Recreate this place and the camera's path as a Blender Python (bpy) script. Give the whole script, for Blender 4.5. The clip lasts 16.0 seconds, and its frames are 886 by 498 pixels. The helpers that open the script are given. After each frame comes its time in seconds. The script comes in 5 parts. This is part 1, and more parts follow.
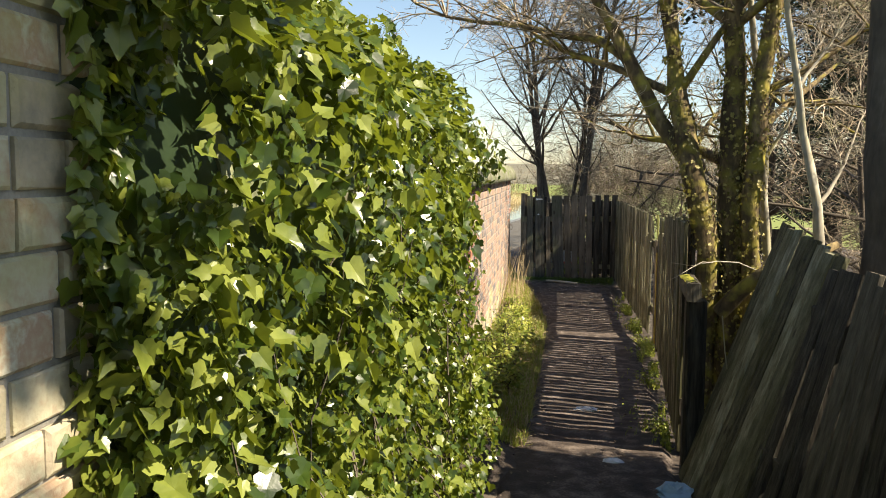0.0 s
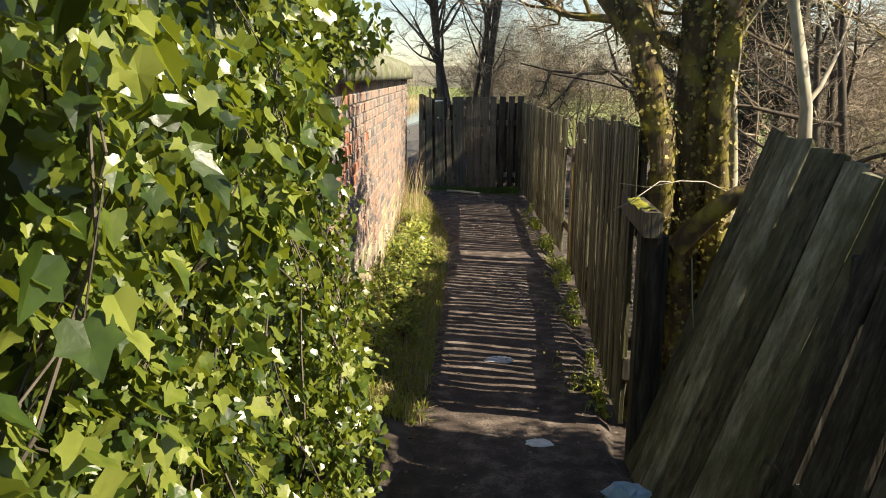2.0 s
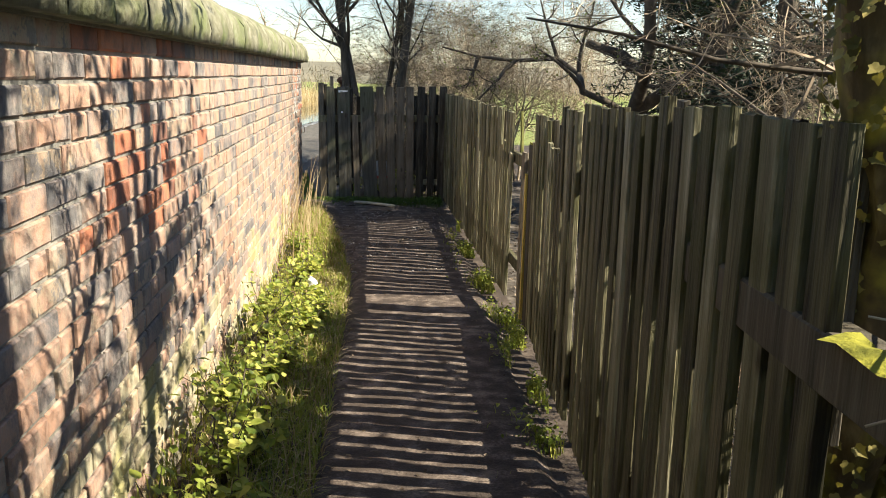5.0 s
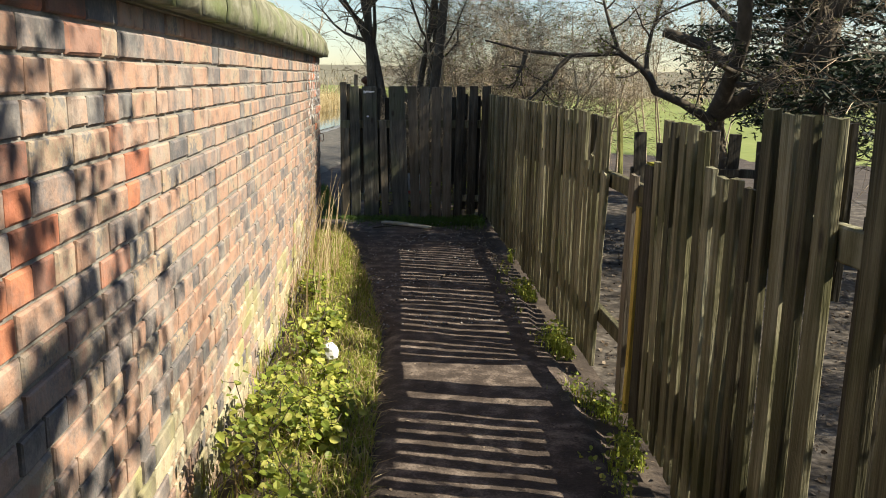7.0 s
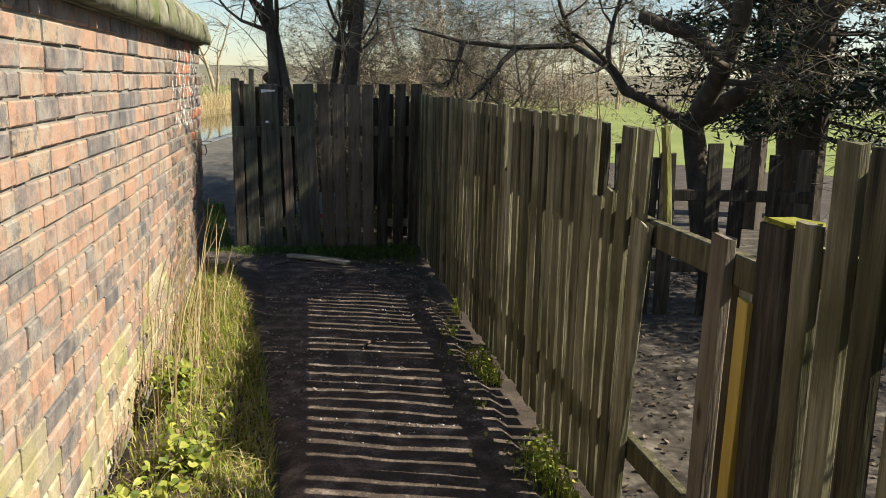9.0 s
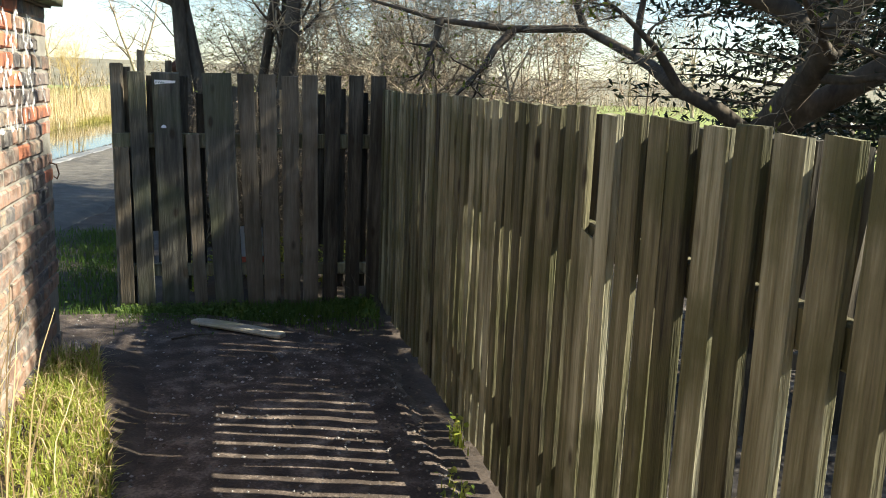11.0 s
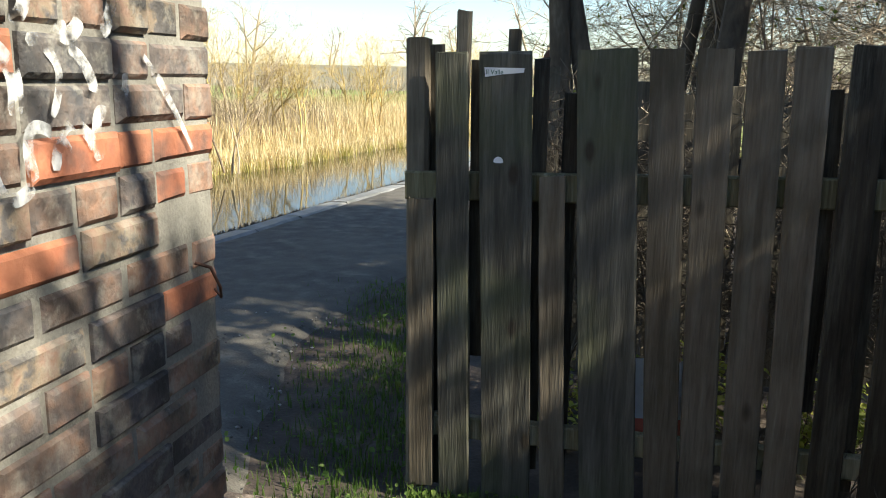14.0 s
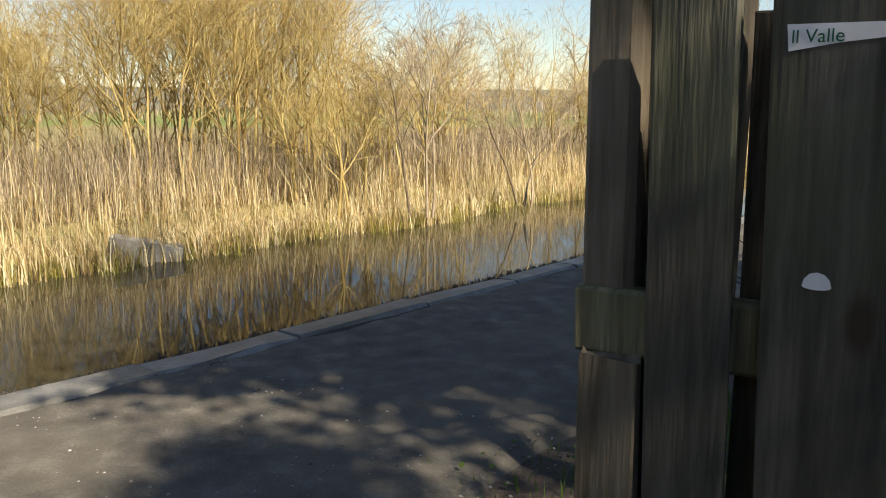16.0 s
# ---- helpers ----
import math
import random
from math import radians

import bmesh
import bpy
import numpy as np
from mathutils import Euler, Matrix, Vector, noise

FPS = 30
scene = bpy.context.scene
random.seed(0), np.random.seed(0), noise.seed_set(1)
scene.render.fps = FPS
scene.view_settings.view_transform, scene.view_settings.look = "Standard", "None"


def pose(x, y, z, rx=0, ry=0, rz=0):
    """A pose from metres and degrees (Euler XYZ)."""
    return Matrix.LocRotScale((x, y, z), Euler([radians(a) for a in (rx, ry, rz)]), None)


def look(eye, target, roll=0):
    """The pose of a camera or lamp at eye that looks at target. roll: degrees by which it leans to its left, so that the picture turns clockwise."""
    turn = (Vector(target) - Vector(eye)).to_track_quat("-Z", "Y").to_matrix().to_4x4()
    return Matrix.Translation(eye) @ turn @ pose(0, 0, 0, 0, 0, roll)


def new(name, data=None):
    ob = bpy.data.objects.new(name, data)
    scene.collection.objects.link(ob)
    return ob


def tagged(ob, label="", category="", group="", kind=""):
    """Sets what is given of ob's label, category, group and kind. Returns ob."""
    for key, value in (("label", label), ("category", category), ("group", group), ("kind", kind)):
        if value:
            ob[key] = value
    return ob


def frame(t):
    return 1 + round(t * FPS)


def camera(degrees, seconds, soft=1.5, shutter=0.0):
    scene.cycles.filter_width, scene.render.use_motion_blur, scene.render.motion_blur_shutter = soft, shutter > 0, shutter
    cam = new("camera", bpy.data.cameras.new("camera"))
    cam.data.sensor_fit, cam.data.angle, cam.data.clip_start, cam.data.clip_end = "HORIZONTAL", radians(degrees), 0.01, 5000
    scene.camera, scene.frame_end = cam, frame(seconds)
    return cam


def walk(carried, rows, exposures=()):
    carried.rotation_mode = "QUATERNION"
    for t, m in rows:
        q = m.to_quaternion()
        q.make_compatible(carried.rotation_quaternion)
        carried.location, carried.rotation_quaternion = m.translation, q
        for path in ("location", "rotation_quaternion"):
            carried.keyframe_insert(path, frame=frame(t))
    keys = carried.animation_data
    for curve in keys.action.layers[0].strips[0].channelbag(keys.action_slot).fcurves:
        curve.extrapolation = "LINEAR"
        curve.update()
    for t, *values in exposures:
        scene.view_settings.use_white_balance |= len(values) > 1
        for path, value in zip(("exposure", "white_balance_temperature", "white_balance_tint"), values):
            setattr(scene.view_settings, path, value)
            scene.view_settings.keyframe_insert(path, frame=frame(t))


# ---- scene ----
cam = camera(55.8, 16.0, soft=1.0)
PATH = [
    (0.0, pose(0.000, 0.000, 1.930, 84.82, -0.39, 7.29)),
    (0.5, pose(-0.003, 0.337, 1.928, 84.63, -0.35, 4.50)),
    (1.0, pose(-0.044, 0.668, 1.906, 81.26, -0.74, 5.01)),
    (1.5, pose(-0.037, 0.975, 1.881, 78.87, -0.74, 5.11)),
    (2.0, pose(-0.029, 1.343, 1.862, 78.35, -0.66, 0.42)),
    (2.5, pose(-0.006, 1.705, 1.827, 78.16, -0.90, -3.97)),
    (3.0, pose(0.050, 2.109, 1.796, 78.11, -1.03, -4.76)),
    (3.5, pose(0.085, 2.573, 1.780, 77.98, -1.24, -5.25)),
    (4.0, pose(0.112, 3.019, 1.735, 78.07, -1.15, -5.45)),
    (6.5, pose(0.034, 5.214, 1.669, 78.44, -1.31, -4.25)),
    (7.0, pose(0.010, 5.647, 1.635, 78.47, -1.09, -3.76)),
    (7.5, pose(0.006, 6.068, 1.661, 78.59, -1.19, -3.56)),
    (8.0, pose(-0.012, 6.533, 1.648, 78.56, -1.20, -4.05)),
    (8.5, pose(0.046, 7.045, 1.607, 78.58, -1.10, -6.85)),
    (9.0, pose(0.104, 7.564, 1.580, 78.72, -1.30, -9.44)),
    (11.5, pose(0.239, 10.373, 1.504, 78.94, -2.14, -14.15)),
    (12.0, pose(0.237, 10.862, 1.497, 79.04, -2.03, -14.45)),
    (12.5, pose(0.232, 11.302, 1.514, 79.04, -1.85, -13.94)),
    (13.0, pose(0.231, 11.815, 1.487, 78.92, -1.27, -1.59)),
    (13.5, pose(0.253, 12.343, 1.479, 78.54, -0.72, 7.85)),
    (14.0, pose(0.196, 12.812, 1.440, 78.52, -0.63, 12.46)),
    (14.5, pose(0.209, 13.233, 1.395, 79.12, -0.30, 16.28)),
    (15.0, pose(0.212, 13.690, 1.387, 79.67, -0.28, 20.88)),
    (15.5, pose(0.109, 14.080, 1.378, 80.14, -0.33, 27.48)),
    (16.0, pose(-0.026, 14.449, 1.390, 80.16, 0.03, 34.59)),
]
walk(cam, PATH, [(0, 1.42, 6800, 10), (0.5, 1.5, 6800, 10), (1.5, 1.4, 6800, 10), (2.5, 1.35, 6750, 10), (3.5, 1.6, 6700, 9), (4.2, 1.65, 6600, 9), (7, 1.15, 6500, 8), (9.2, 1.0, 6400, 8), (11.3, 1.85, 6250, 6), (13.0, 2.1, 6250, 6), (13.6, 2.1, 6300, 6), (14.0, 1.55, 6250, 6), (14.5, 1.22, 6250, 6), (15.2, 1.1, 6500, 9), (16, 1.0, 6750, 10)])


# ---- world and sun ----
SUN_DIR = Vector((1.0, -0.26, 0.94)).normalized()
world = bpy.data.worlds.new("sky")
scene.world = world
world.use_nodes = True
wn = world.node_tree
sky = wn.nodes.new("ShaderNodeTexSky")
sky.sky_type = "NISHITA"
sky.sun_disc = False
sky.sun_elevation = math.asin(SUN_DIR.z)
sky.sun_rotation = math.atan2(SUN_DIR.x, SUN_DIR.y)
sky.air_density, sky.dust_density, sky.ozone_density = 1.0, 0.3, 1.0
wn.links.new(sky.outputs[0], wn.nodes["Background"].inputs[0])
wn.nodes["Background"].inputs[1].default_value = 0.068
sun_data = bpy.data.lights.new("sun", "SUN")
sun_data.energy, sun_data.angle, sun_data.color = 5.0, radians(0.53), (1.0, 0.90, 0.72)
sun = new("sun", sun_data)
sun.matrix_world = look(SUN_DIR * 40, (0, 0, 0))


# ---- materials ----
def nodes_of(name):
    m = bpy.data.materials.new(name)
    m.use_nodes = True
    return m, m.node_tree.nodes, m.node_tree.links


def ramp(n, stops):
    r = n.new("ShaderNodeValToRGB")
    el = r.color_ramp.elements
    while len(el) < len(stops):
        el.new(0.5)
    for e, (p, c) in zip(el, stops):
        e.position, e.color = p, (*c, 1)
    return r


def surface(name, stops, scale=4.0, stretch=(1, 1, 1), rough=0.85, bump=0.3, fine=60.0, vary="", spread=0.5,
            stain=None, stain_scale=0.8, stain_amount=0.6, spec=0.3, through_light=None, smear=None, knots=None):
    """A surface with two scales of noise: tones from the broad one, stains and relief from both."""
    m, n, l = nodes_of(name)
    b = n["Principled BSDF"]
    b.inputs["Roughness"].default_value = rough
    b.inputs["Specular IOR Level"].default_value = spec
    g = n.new("ShaderNodeNewGeometry")
    mp = n.new("ShaderNodeMapping")
    mp.inputs["Scale"].default_value = stretch
    l.new(g.outputs["Position"], mp.inputs[0])
    broad = n.new("ShaderNodeTexNoise")
    broad.inputs["Scale"].default_value, broad.inputs["Detail"].default_value = scale, 6
    l.new(mp.outputs[0], broad.inputs[0])
    small = n.new("ShaderNodeTexNoise")
    small.inputs["Scale"].default_value, small.inputs["Detail"].default_value = fine, 4
    l.new(mp.outputs[0], small.inputs[0])
    mix = n.new("ShaderNodeMath")
    mix.operation = "MULTIPLY_ADD"
    l.new(small.outputs[0], mix.inputs[0])
    mix.inputs[1].default_value = 0.45
    l.new(broad.outputs[0], mix.inputs[2])
    fac = n.new("ShaderNodeMath")
    fac.operation = "SUBTRACT"
    l.new(mix.outputs[0], fac.inputs[0])
    fac.inputs[1].default_value = 0.22
    out = fac.outputs[0]
    if vary:
        if vary == "object":
            src = n.new("ShaderNodeObjectInfo").outputs["Random"]
        else:
            src = g.outputs["Random Per Island"]
        sh = n.new("ShaderNodeMath")
        sh.operation = "MULTIPLY_ADD"
        l.new(src, sh.inputs[0])
        sh.inputs[1].default_value = spread
        l.new(out, sh.inputs[2])
        off = n.new("ShaderNodeMath")
        off.operation = "SUBTRACT"
        l.new(sh.outputs[0], off.inputs[0])
        off.inputs[1].default_value = spread / 2
        out = off.outputs[0]
    r = ramp(n, stops)
    l.new(out, r.inputs[0])
    colour = r.outputs[0]
    if stain:
        sn = n.new("ShaderNodeTexNoise")
        sn.inputs["Scale"].default_value, sn.inputs["Detail"].default_value = stain_scale, 8
        l.new(g.outputs["Position"], sn.inputs[0])
        sr = ramp(n, [(0.48, (0, 0, 0)), (0.66, (stain_amount,) * 3)])
        l.new(sn.outputs[0], sr.inputs[0])
        mx = n.new("ShaderNodeMix")
        mx.data_type = "RGBA"
        l.new(sr.outputs[0], mx.inputs["Factor"])
        l.new(colour, mx.inputs["A"])
        mx.inputs["B"].default_value = (*stain, 1)
        colour = mx.outputs["Result"]
    if smear:
        tint, sscale, amount = smear
        mn = n.new("ShaderNodeTexNoise")
        mn.inputs["Scale"].default_value, mn.inputs["Detail"].default_value = sscale, 10
        mn.inputs["Roughness"].default_value = 0.7
        mm = n.new("ShaderNodeMapping")
        mm.inputs["Location"].default_value = (3.1, 7.7, 1.3)
        l.new(mp.outputs[0], mm.inputs[0])
        l.new(mm.outputs[0], mn.inputs[0])
        mr = ramp(n, [(0.50, (0, 0, 0)), (0.62, (amount,) * 3)])
        l.new(mn.outputs[0], mr.inputs[0])
        ms = n.new("ShaderNodeMix")
        ms.data_type = "RGBA"
        l.new(mr.outputs[0], ms.inputs["Factor"])
        l.new(colour, ms.inputs["A"])
        ms.inputs["B"].default_value = (*tint, 1)
        colour = ms.outputs["Result"]
    if knots:
        km = n.new("ShaderNodeMapping")
        km.inputs["Scale"].default_value = (7, 7, 3.2)
        l.new(g.outputs["Position"], km.inputs[0])
        kv = n.new("ShaderNodeTexVoronoi")
        kv.inputs["Scale"].default_value = 1.0
        l.new(km.outputs[0], kv.inputs["Vector"])
        kr = ramp(n, [(0.07, (0.85, 0.85, 0.85)), (0.15, (0, 0, 0))])
        l.new(kv.outputs["Distance"], kr.inputs[0])
        kx = n.new("ShaderNodeMix")
        kx.data_type = "RGBA"
        l.new(kr.outputs[0], kx.inputs["Factor"])
        l.new(colour, kx.inputs["A"])
        kx.inputs["B"].default_value = (*knots, 1)
        colour = kx.outputs["Result"]
    l.new(colour, b.inputs["Base Color"])
    bp = n.new("ShaderNodeBump")
    bp.inputs["Strength"].default_value, bp.inputs["Distance"].default_value = bump, 0.01
    l.new(mix.outputs[0], bp.inputs["Height"])
    l.new(bp.outputs[0], b.inputs["Normal"])
    if through_light:
        tr = n.new("ShaderNodeBsdfTranslucent")
        tr.inputs[0].default_value = (*through_light, 1)
        add = n.new("ShaderNodeMixShader")
        add.inputs[0].default_value = 0.35
        l.new(b.outputs[0], add.inputs[1])
        l.new(tr.outputs[0], add.inputs[2])
        l.new(add.outputs[0], n["Material Output"].inputs[0])
    return m


BRICK = [(0.0, (0.11, 0.107, 0.112)), (0.22, (0.21, 0.175, 0.16)), (0.40, (0.32, 0.225, 0.18)), (0.58, (0.41, 0.245, 0.17)),
         (0.74, (0.34, 0.22, 0.165)), (0.90, (0.36, 0.28, 0.20)), (1.0, (0.17, 0.155, 0.15))]
# BRICK tones scaled to 0.72 for the bricks set singly near the wall end.
BRICK_DARK = [(p, tuple(c * 0.72 for c in col)) for p, col in BRICK]
M_BRICK = surface("brick", BRICK_DARK, 16, rough=0.8, bump=1.0, fine=60, vary="object", spread=0.9, stain=(0.045, 0.042, 0.04), stain_scale=8.0, stain_amount=0.85, smear=((0.36, 0.34, 0.29), 14, 0.4))
M_BRICKS = surface("brick_far", BRICK, 13, rough=0.85, bump=0.6, fine=90, vary="island", spread=0.92, stain=(0.36, 0.33, 0.29), stain_scale=6.0, stain_amount=0.5, smear=((0.07, 0.066, 0.066), 11, 0.45))
M_BRICKLIME = surface("limed_brick", [(0.0, (0.22, 0.20, 0.15)), (0.35, (0.36, 0.30, 0.21)), (0.6, (0.44, 0.40, 0.28)), (0.85, (0.36, 0.24, 0.16)), (1.0, (0.5, 0.47, 0.36))], 13, rough=0.9, bump=0.7, fine=80, vary="island", spread=0.9, stain=(0.28, 0.27, 0.08), stain_scale=4.0, stain_amount=0.6)
M_MORTAR = surface("mortar", [(0.2, (0.144, 0.133, 0.115)), (0.8, (0.302, 0.288, 0.252))], 6, bump=0.6, fine=120)
M_COPING = surface("coping_stone", [(0.2, (0.07, 0.07, 0.05)), (0.5, (0.17, 0.165, 0.11)), (0.8, (0.32, 0.31, 0.24))], 9, bump=1.0, fine=45,
                   stain=(0.12, 0.15, 0.05), stain_scale=3, stain_amount=0.8)
WOOD = [(0.14, (0.016, 0.013, 0.008)), (0.36, (0.085, 0.076, 0.042)), (0.6, (0.185, 0.168, 0.10)), (0.92, (0.40, 0.38, 0.27))]
M_BOARD = surface("weathered_board", WOOD, 9, (3, 3, 0.18), 0.8, 0.9, 55, vary="object", spread=0.5, stain=(0.06, 0.062, 0.02), stain_scale=4.0, stain_amount=0.7, knots=(0.03, 0.022, 0.014), smear=((0.10, 0.10, 0.04), 9, 0.38))
M_MOSSY = surface("mossy_board", [(0.2, (0.06, 0.06, 0.02)), (0.5, (0.14, 0.14, 0.04)), (0.9, (0.26, 0.26, 0.08))], 12, (2, 2, 0.4), 0.9, 0.9, 60)
# Dark boards and posts; on shaded fences it puts shade into colour.
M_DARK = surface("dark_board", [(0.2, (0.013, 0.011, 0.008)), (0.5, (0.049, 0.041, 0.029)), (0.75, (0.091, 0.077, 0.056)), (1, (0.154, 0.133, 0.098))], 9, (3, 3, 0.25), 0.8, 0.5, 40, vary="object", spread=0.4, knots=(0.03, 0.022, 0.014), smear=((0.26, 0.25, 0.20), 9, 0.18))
M_GREY = surface("grey_board", [(0.1, (0.022, 0.02, 0.017)), (0.4, (0.063, 0.059, 0.048)), (0.65, (0.111, 0.104, 0.087)), (0.95, (0.201, 0.193, 0.17))], 9, (3, 3, 0.22), 0.8, 0.7, 45, vary="object", spread=0.25, stain=(0.09, 0.1, 0.05), stain_scale=3.0, stain_amount=0.5, knots=(0.03, 0.022, 0.014), smear=((0.26, 0.25, 0.20), 9, 0.18))
M_BROWN = surface("brown_board", [(0.1, (0.033, 0.024, 0.016)), (0.4, (0.107, 0.086, 0.061)), (0.65, (0.164, 0.135, 0.1)), (0.95, (0.243, 0.207, 0.164))], 9, (3, 3, 0.22), 0.8, 0.7, 45, vary="object", spread=0.3, stain=(0.06, 0.05, 0.03), stain_scale=4.0, stain_amount=0.6, knots=(0.03, 0.022, 0.014), smear=((0.26, 0.25, 0.20), 9, 0.18))
# Yellow that puts sunlight on a board edge into the colour.
M_YELLOW = surface("sunlit_edge_yellow", [(0.2, (0.42, 0.30, 0.06)), (0.8, (0.62, 0.47, 0.12))], 7, (3, 3, 0.3), 0.7, 0.3, 40)
M_SOIL = surface("soil", [(0.2, (0.028, 0.022, 0.018)), (0.55, (0.065, 0.05, 0.04)), (0.9, (0.15, 0.12, 0.095))], 5, bump=0.9, fine=55)
M_PATH = surface("trodden_path", [(0.2, (0.024, 0.018, 0.015)), (0.5, (0.068, 0.052, 0.043)), (0.8, (0.25, 0.20, 0.165))], 9, bump=1.0, fine=80, stain=(0.045, 0.033, 0.026), stain_scale=2.2)
M_TOWPATH = surface("gravel_towpath", [(0.2, (0.048, 0.043, 0.037)), (0.55, (0.101, 0.092, 0.079)), (0.9, (0.211, 0.194, 0.167))], 6, bump=1.0, fine=80, stain=(0.12, 0.107, 0.088), stain_scale=0.7)
M_LITTER = surface("leaf_litter", [(0.2, (0.02, 0.016, 0.013)), (0.5, (0.06, 0.05, 0.041)), (0.8, (0.19, 0.165, 0.14))], 9, bump=1.0, fine=26)
M_FIELD = surface("meadow", [(0.2, (0.12, 0.15, 0.035)), (0.6, (0.19, 0.22, 0.06)), (0.9, (0.30, 0.29, 0.12))], 0.25, bump=0.5, fine=4)
M_ROUGH = surface("rough_pasture", [(0.2, (0.17, 0.14, 0.06)), (0.6, (0.27, 0.23, 0.10)), (0.9, (0.36, 0.31, 0.16))], 0.6, bump=0.6, fine=8)
M_WOODS = surface("bare_woodland", [(0.2, (0.09, 0.085, 0.06)), (0.5, (0.16, 0.145, 0.10)), (0.9, (0.22, 0.20, 0.14))], 0.15, bump=1.0, fine=0.7)
M_GRASS = surface("grass_blade", [(0.1, (0.12, 0.15, 0.022)), (0.45, (0.24, 0.29, 0.05)), (0.85, (0.38, 0.38, 0.10))], 3, rough=0.6, bump=0.0, vary="island", spread=0.8, through_light=(0.40, 0.44, 0.07))
M_STRAW = surface("dry_straw", [(0.1, (0.20, 0.14, 0.07)), (0.5, (0.42, 0.32, 0.17)), (0.9, (0.60, 0.50, 0.30))], 3, rough=0.7, bump=0.0, vary="island", spread=0.9, through_light=(0.45, 0.34, 0.16))
M_SEDGE = surface("sedge", [(0.1, (0.16, 0.15, 0.03)), (0.5, (0.34, 0.31, 0.07)), (0.9, (0.58, 0.48, 0.18))], 3, rough=0.6, bump=0.0, vary="island", spread=0.9, through_light=(0.40, 0.38, 0.08))
M_REED = surface("dead_reed", [(0.1, (0.26, 0.17, 0.07)), (0.45, (0.60, 0.47, 0.24)), (0.85, (0.84, 0.74, 0.50))], 2, rough=0.6, bump=0.0, vary="island", spread=0.9, through_light=(0.55, 0.42, 0.2))
M_IVY = surface("ivy_leaf", [(0.05, (0.012, 0.024, 0.006)), (0.32, (0.045, 0.078, 0.012)), (0.62, (0.135, 0.168, 0.026)), (0.95, (0.245, 0.275, 0.055))], 7, rough=0.30, bump=0.15, vary="island", spread=0.8, spec=0.5, through_light=(0.22, 0.26, 0.02))
M_IVYL = surface("ivy_leaf_near", [(0.05, (0.012, 0.024, 0.006)), (0.32, (0.045, 0.078, 0.012)), (0.62, (0.135, 0.168, 0.026)), (0.95, (0.245, 0.275, 0.055))], 7, rough=0.30, bump=0.15, vary="object", spread=0.8, spec=0.5, through_light=(0.22, 0.26, 0.02))
# Darker copy of grass_blade: shade by the end fence put into its colour.
M_SHADEGRASS = surface("shaded_grass", [(0.1, (0.03, 0.06, 0.01)), (0.5, (0.06, 0.11, 0.018)), (0.9, (0.12, 0.16, 0.035))], 3, rough=0.6, bump=0.0, vary="island", spread=0.7, through_light=(0.12, 0.2, 0.03))
M_BRAMBLE = surface("bramble_leaf", [(0.1, (0.07, 0.11, 0.017)), (0.5, (0.23, 0.28, 0.045)), (0.9, (0.44, 0.43, 0.10))], 5, rough=0.5, bump=0.1, vary="island", spread=0.9, through_light=(0.34, 0.40, 0.05))
M_DEADLEAF = surface("dead_leaf", [(0.1, (0.04, 0.028, 0.018)), (0.5, (0.10, 0.072, 0.048)), (0.9, (0.22, 0.175, 0.13))], 4, rough=0.8, bump=0.0, vary="island", spread=0.9)
M_BRICKRED = surface("red_stained_brick", [(0.0, (0.20, 0.11, 0.085)), (0.4, (0.38, 0.14, 0.08)), (0.7, (0.44, 0.18, 0.10)), (1.0, (0.30, 0.18, 0.14))], 5, rough=0.85, bump=0.5, fine=90, vary="island", spread=0.9, stain=(0.09, 0.075, 0.068), stain_scale=9.0, stain_amount=0.8)
M_BARK = surface("bark", [(0.2, (0.035, 0.028, 0.022)), (0.6, (0.10, 0.082, 0.062)), (0.9, (0.20, 0.17, 0.13))], 9, (1, 1, 0.35), 0.9, 1.0, 50)
M_MOSSBARK = surface("mossy_bark", [(0.2, (0.028, 0.02, 0.012)), (0.5, (0.10, 0.072, 0.036)), (0.85, (0.36, 0.27, 0.13))], 14, (1, 1, 0.45), 0.9, 1.0, 45, stain=(0.30, 0.26, 0.04), stain_scale=9, stain_amount=0.8)
M_TRUNKIVY = surface("sunlit_trunk_ivy", [(0.1, (0.06, 0.06, 0.015)), (0.5, (0.22, 0.19, 0.05)), (0.9, (0.48, 0.40, 0.14))], 5, rough=0.5, bump=0.1, vary="island", spread=0.9, through_light=(0.20, 0.17, 0.03))
M_PALE = surface("pale_bark", [(0.2, (0.22, 0.19, 0.14)), (0.6, (0.42, 0.38, 0.30)), (0.9, (0.58, 0.54, 0.45))], 6, (1, 1, 0.4), 0.8, 0.4, 40, stain=(0.2, 0.19, 0.06), stain_scale=3)
M_TWIG = surface("twig", [(0.2, (0.104, 0.078, 0.052)), (0.5, (0.26, 0.202, 0.137)), (0.9, (0.494, 0.403, 0.286))], 4, bump=0.0, vary="island", spread=0.7)
M_WILLOW = surface("willow_twig", [(0.2, (0.20, 0.13, 0.04)), (0.5, (0.38, 0.28, 0.10)), (0.9, (0.54, 0.43, 0.19))], 2, bump=0.0, vary="island", spread=0.7)
M_BUD = surface("bud_leaf", [(0.2, (0.07, 0.09, 0.02)), (0.9, (0.20, 0.22, 0.05))], 4, bump=0.0, vary="island", through_light=(0.25, 0.3, 0.05))
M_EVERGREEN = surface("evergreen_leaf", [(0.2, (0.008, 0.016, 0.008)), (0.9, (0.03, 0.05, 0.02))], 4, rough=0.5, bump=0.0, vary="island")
M_WHITE = surface("white_plastic", [(0.2, (0.62, 0.62, 0.64)), (0.8, (0.82, 0.82, 0.84))], 8, rough=0.4, bump=0.3, fine=30)
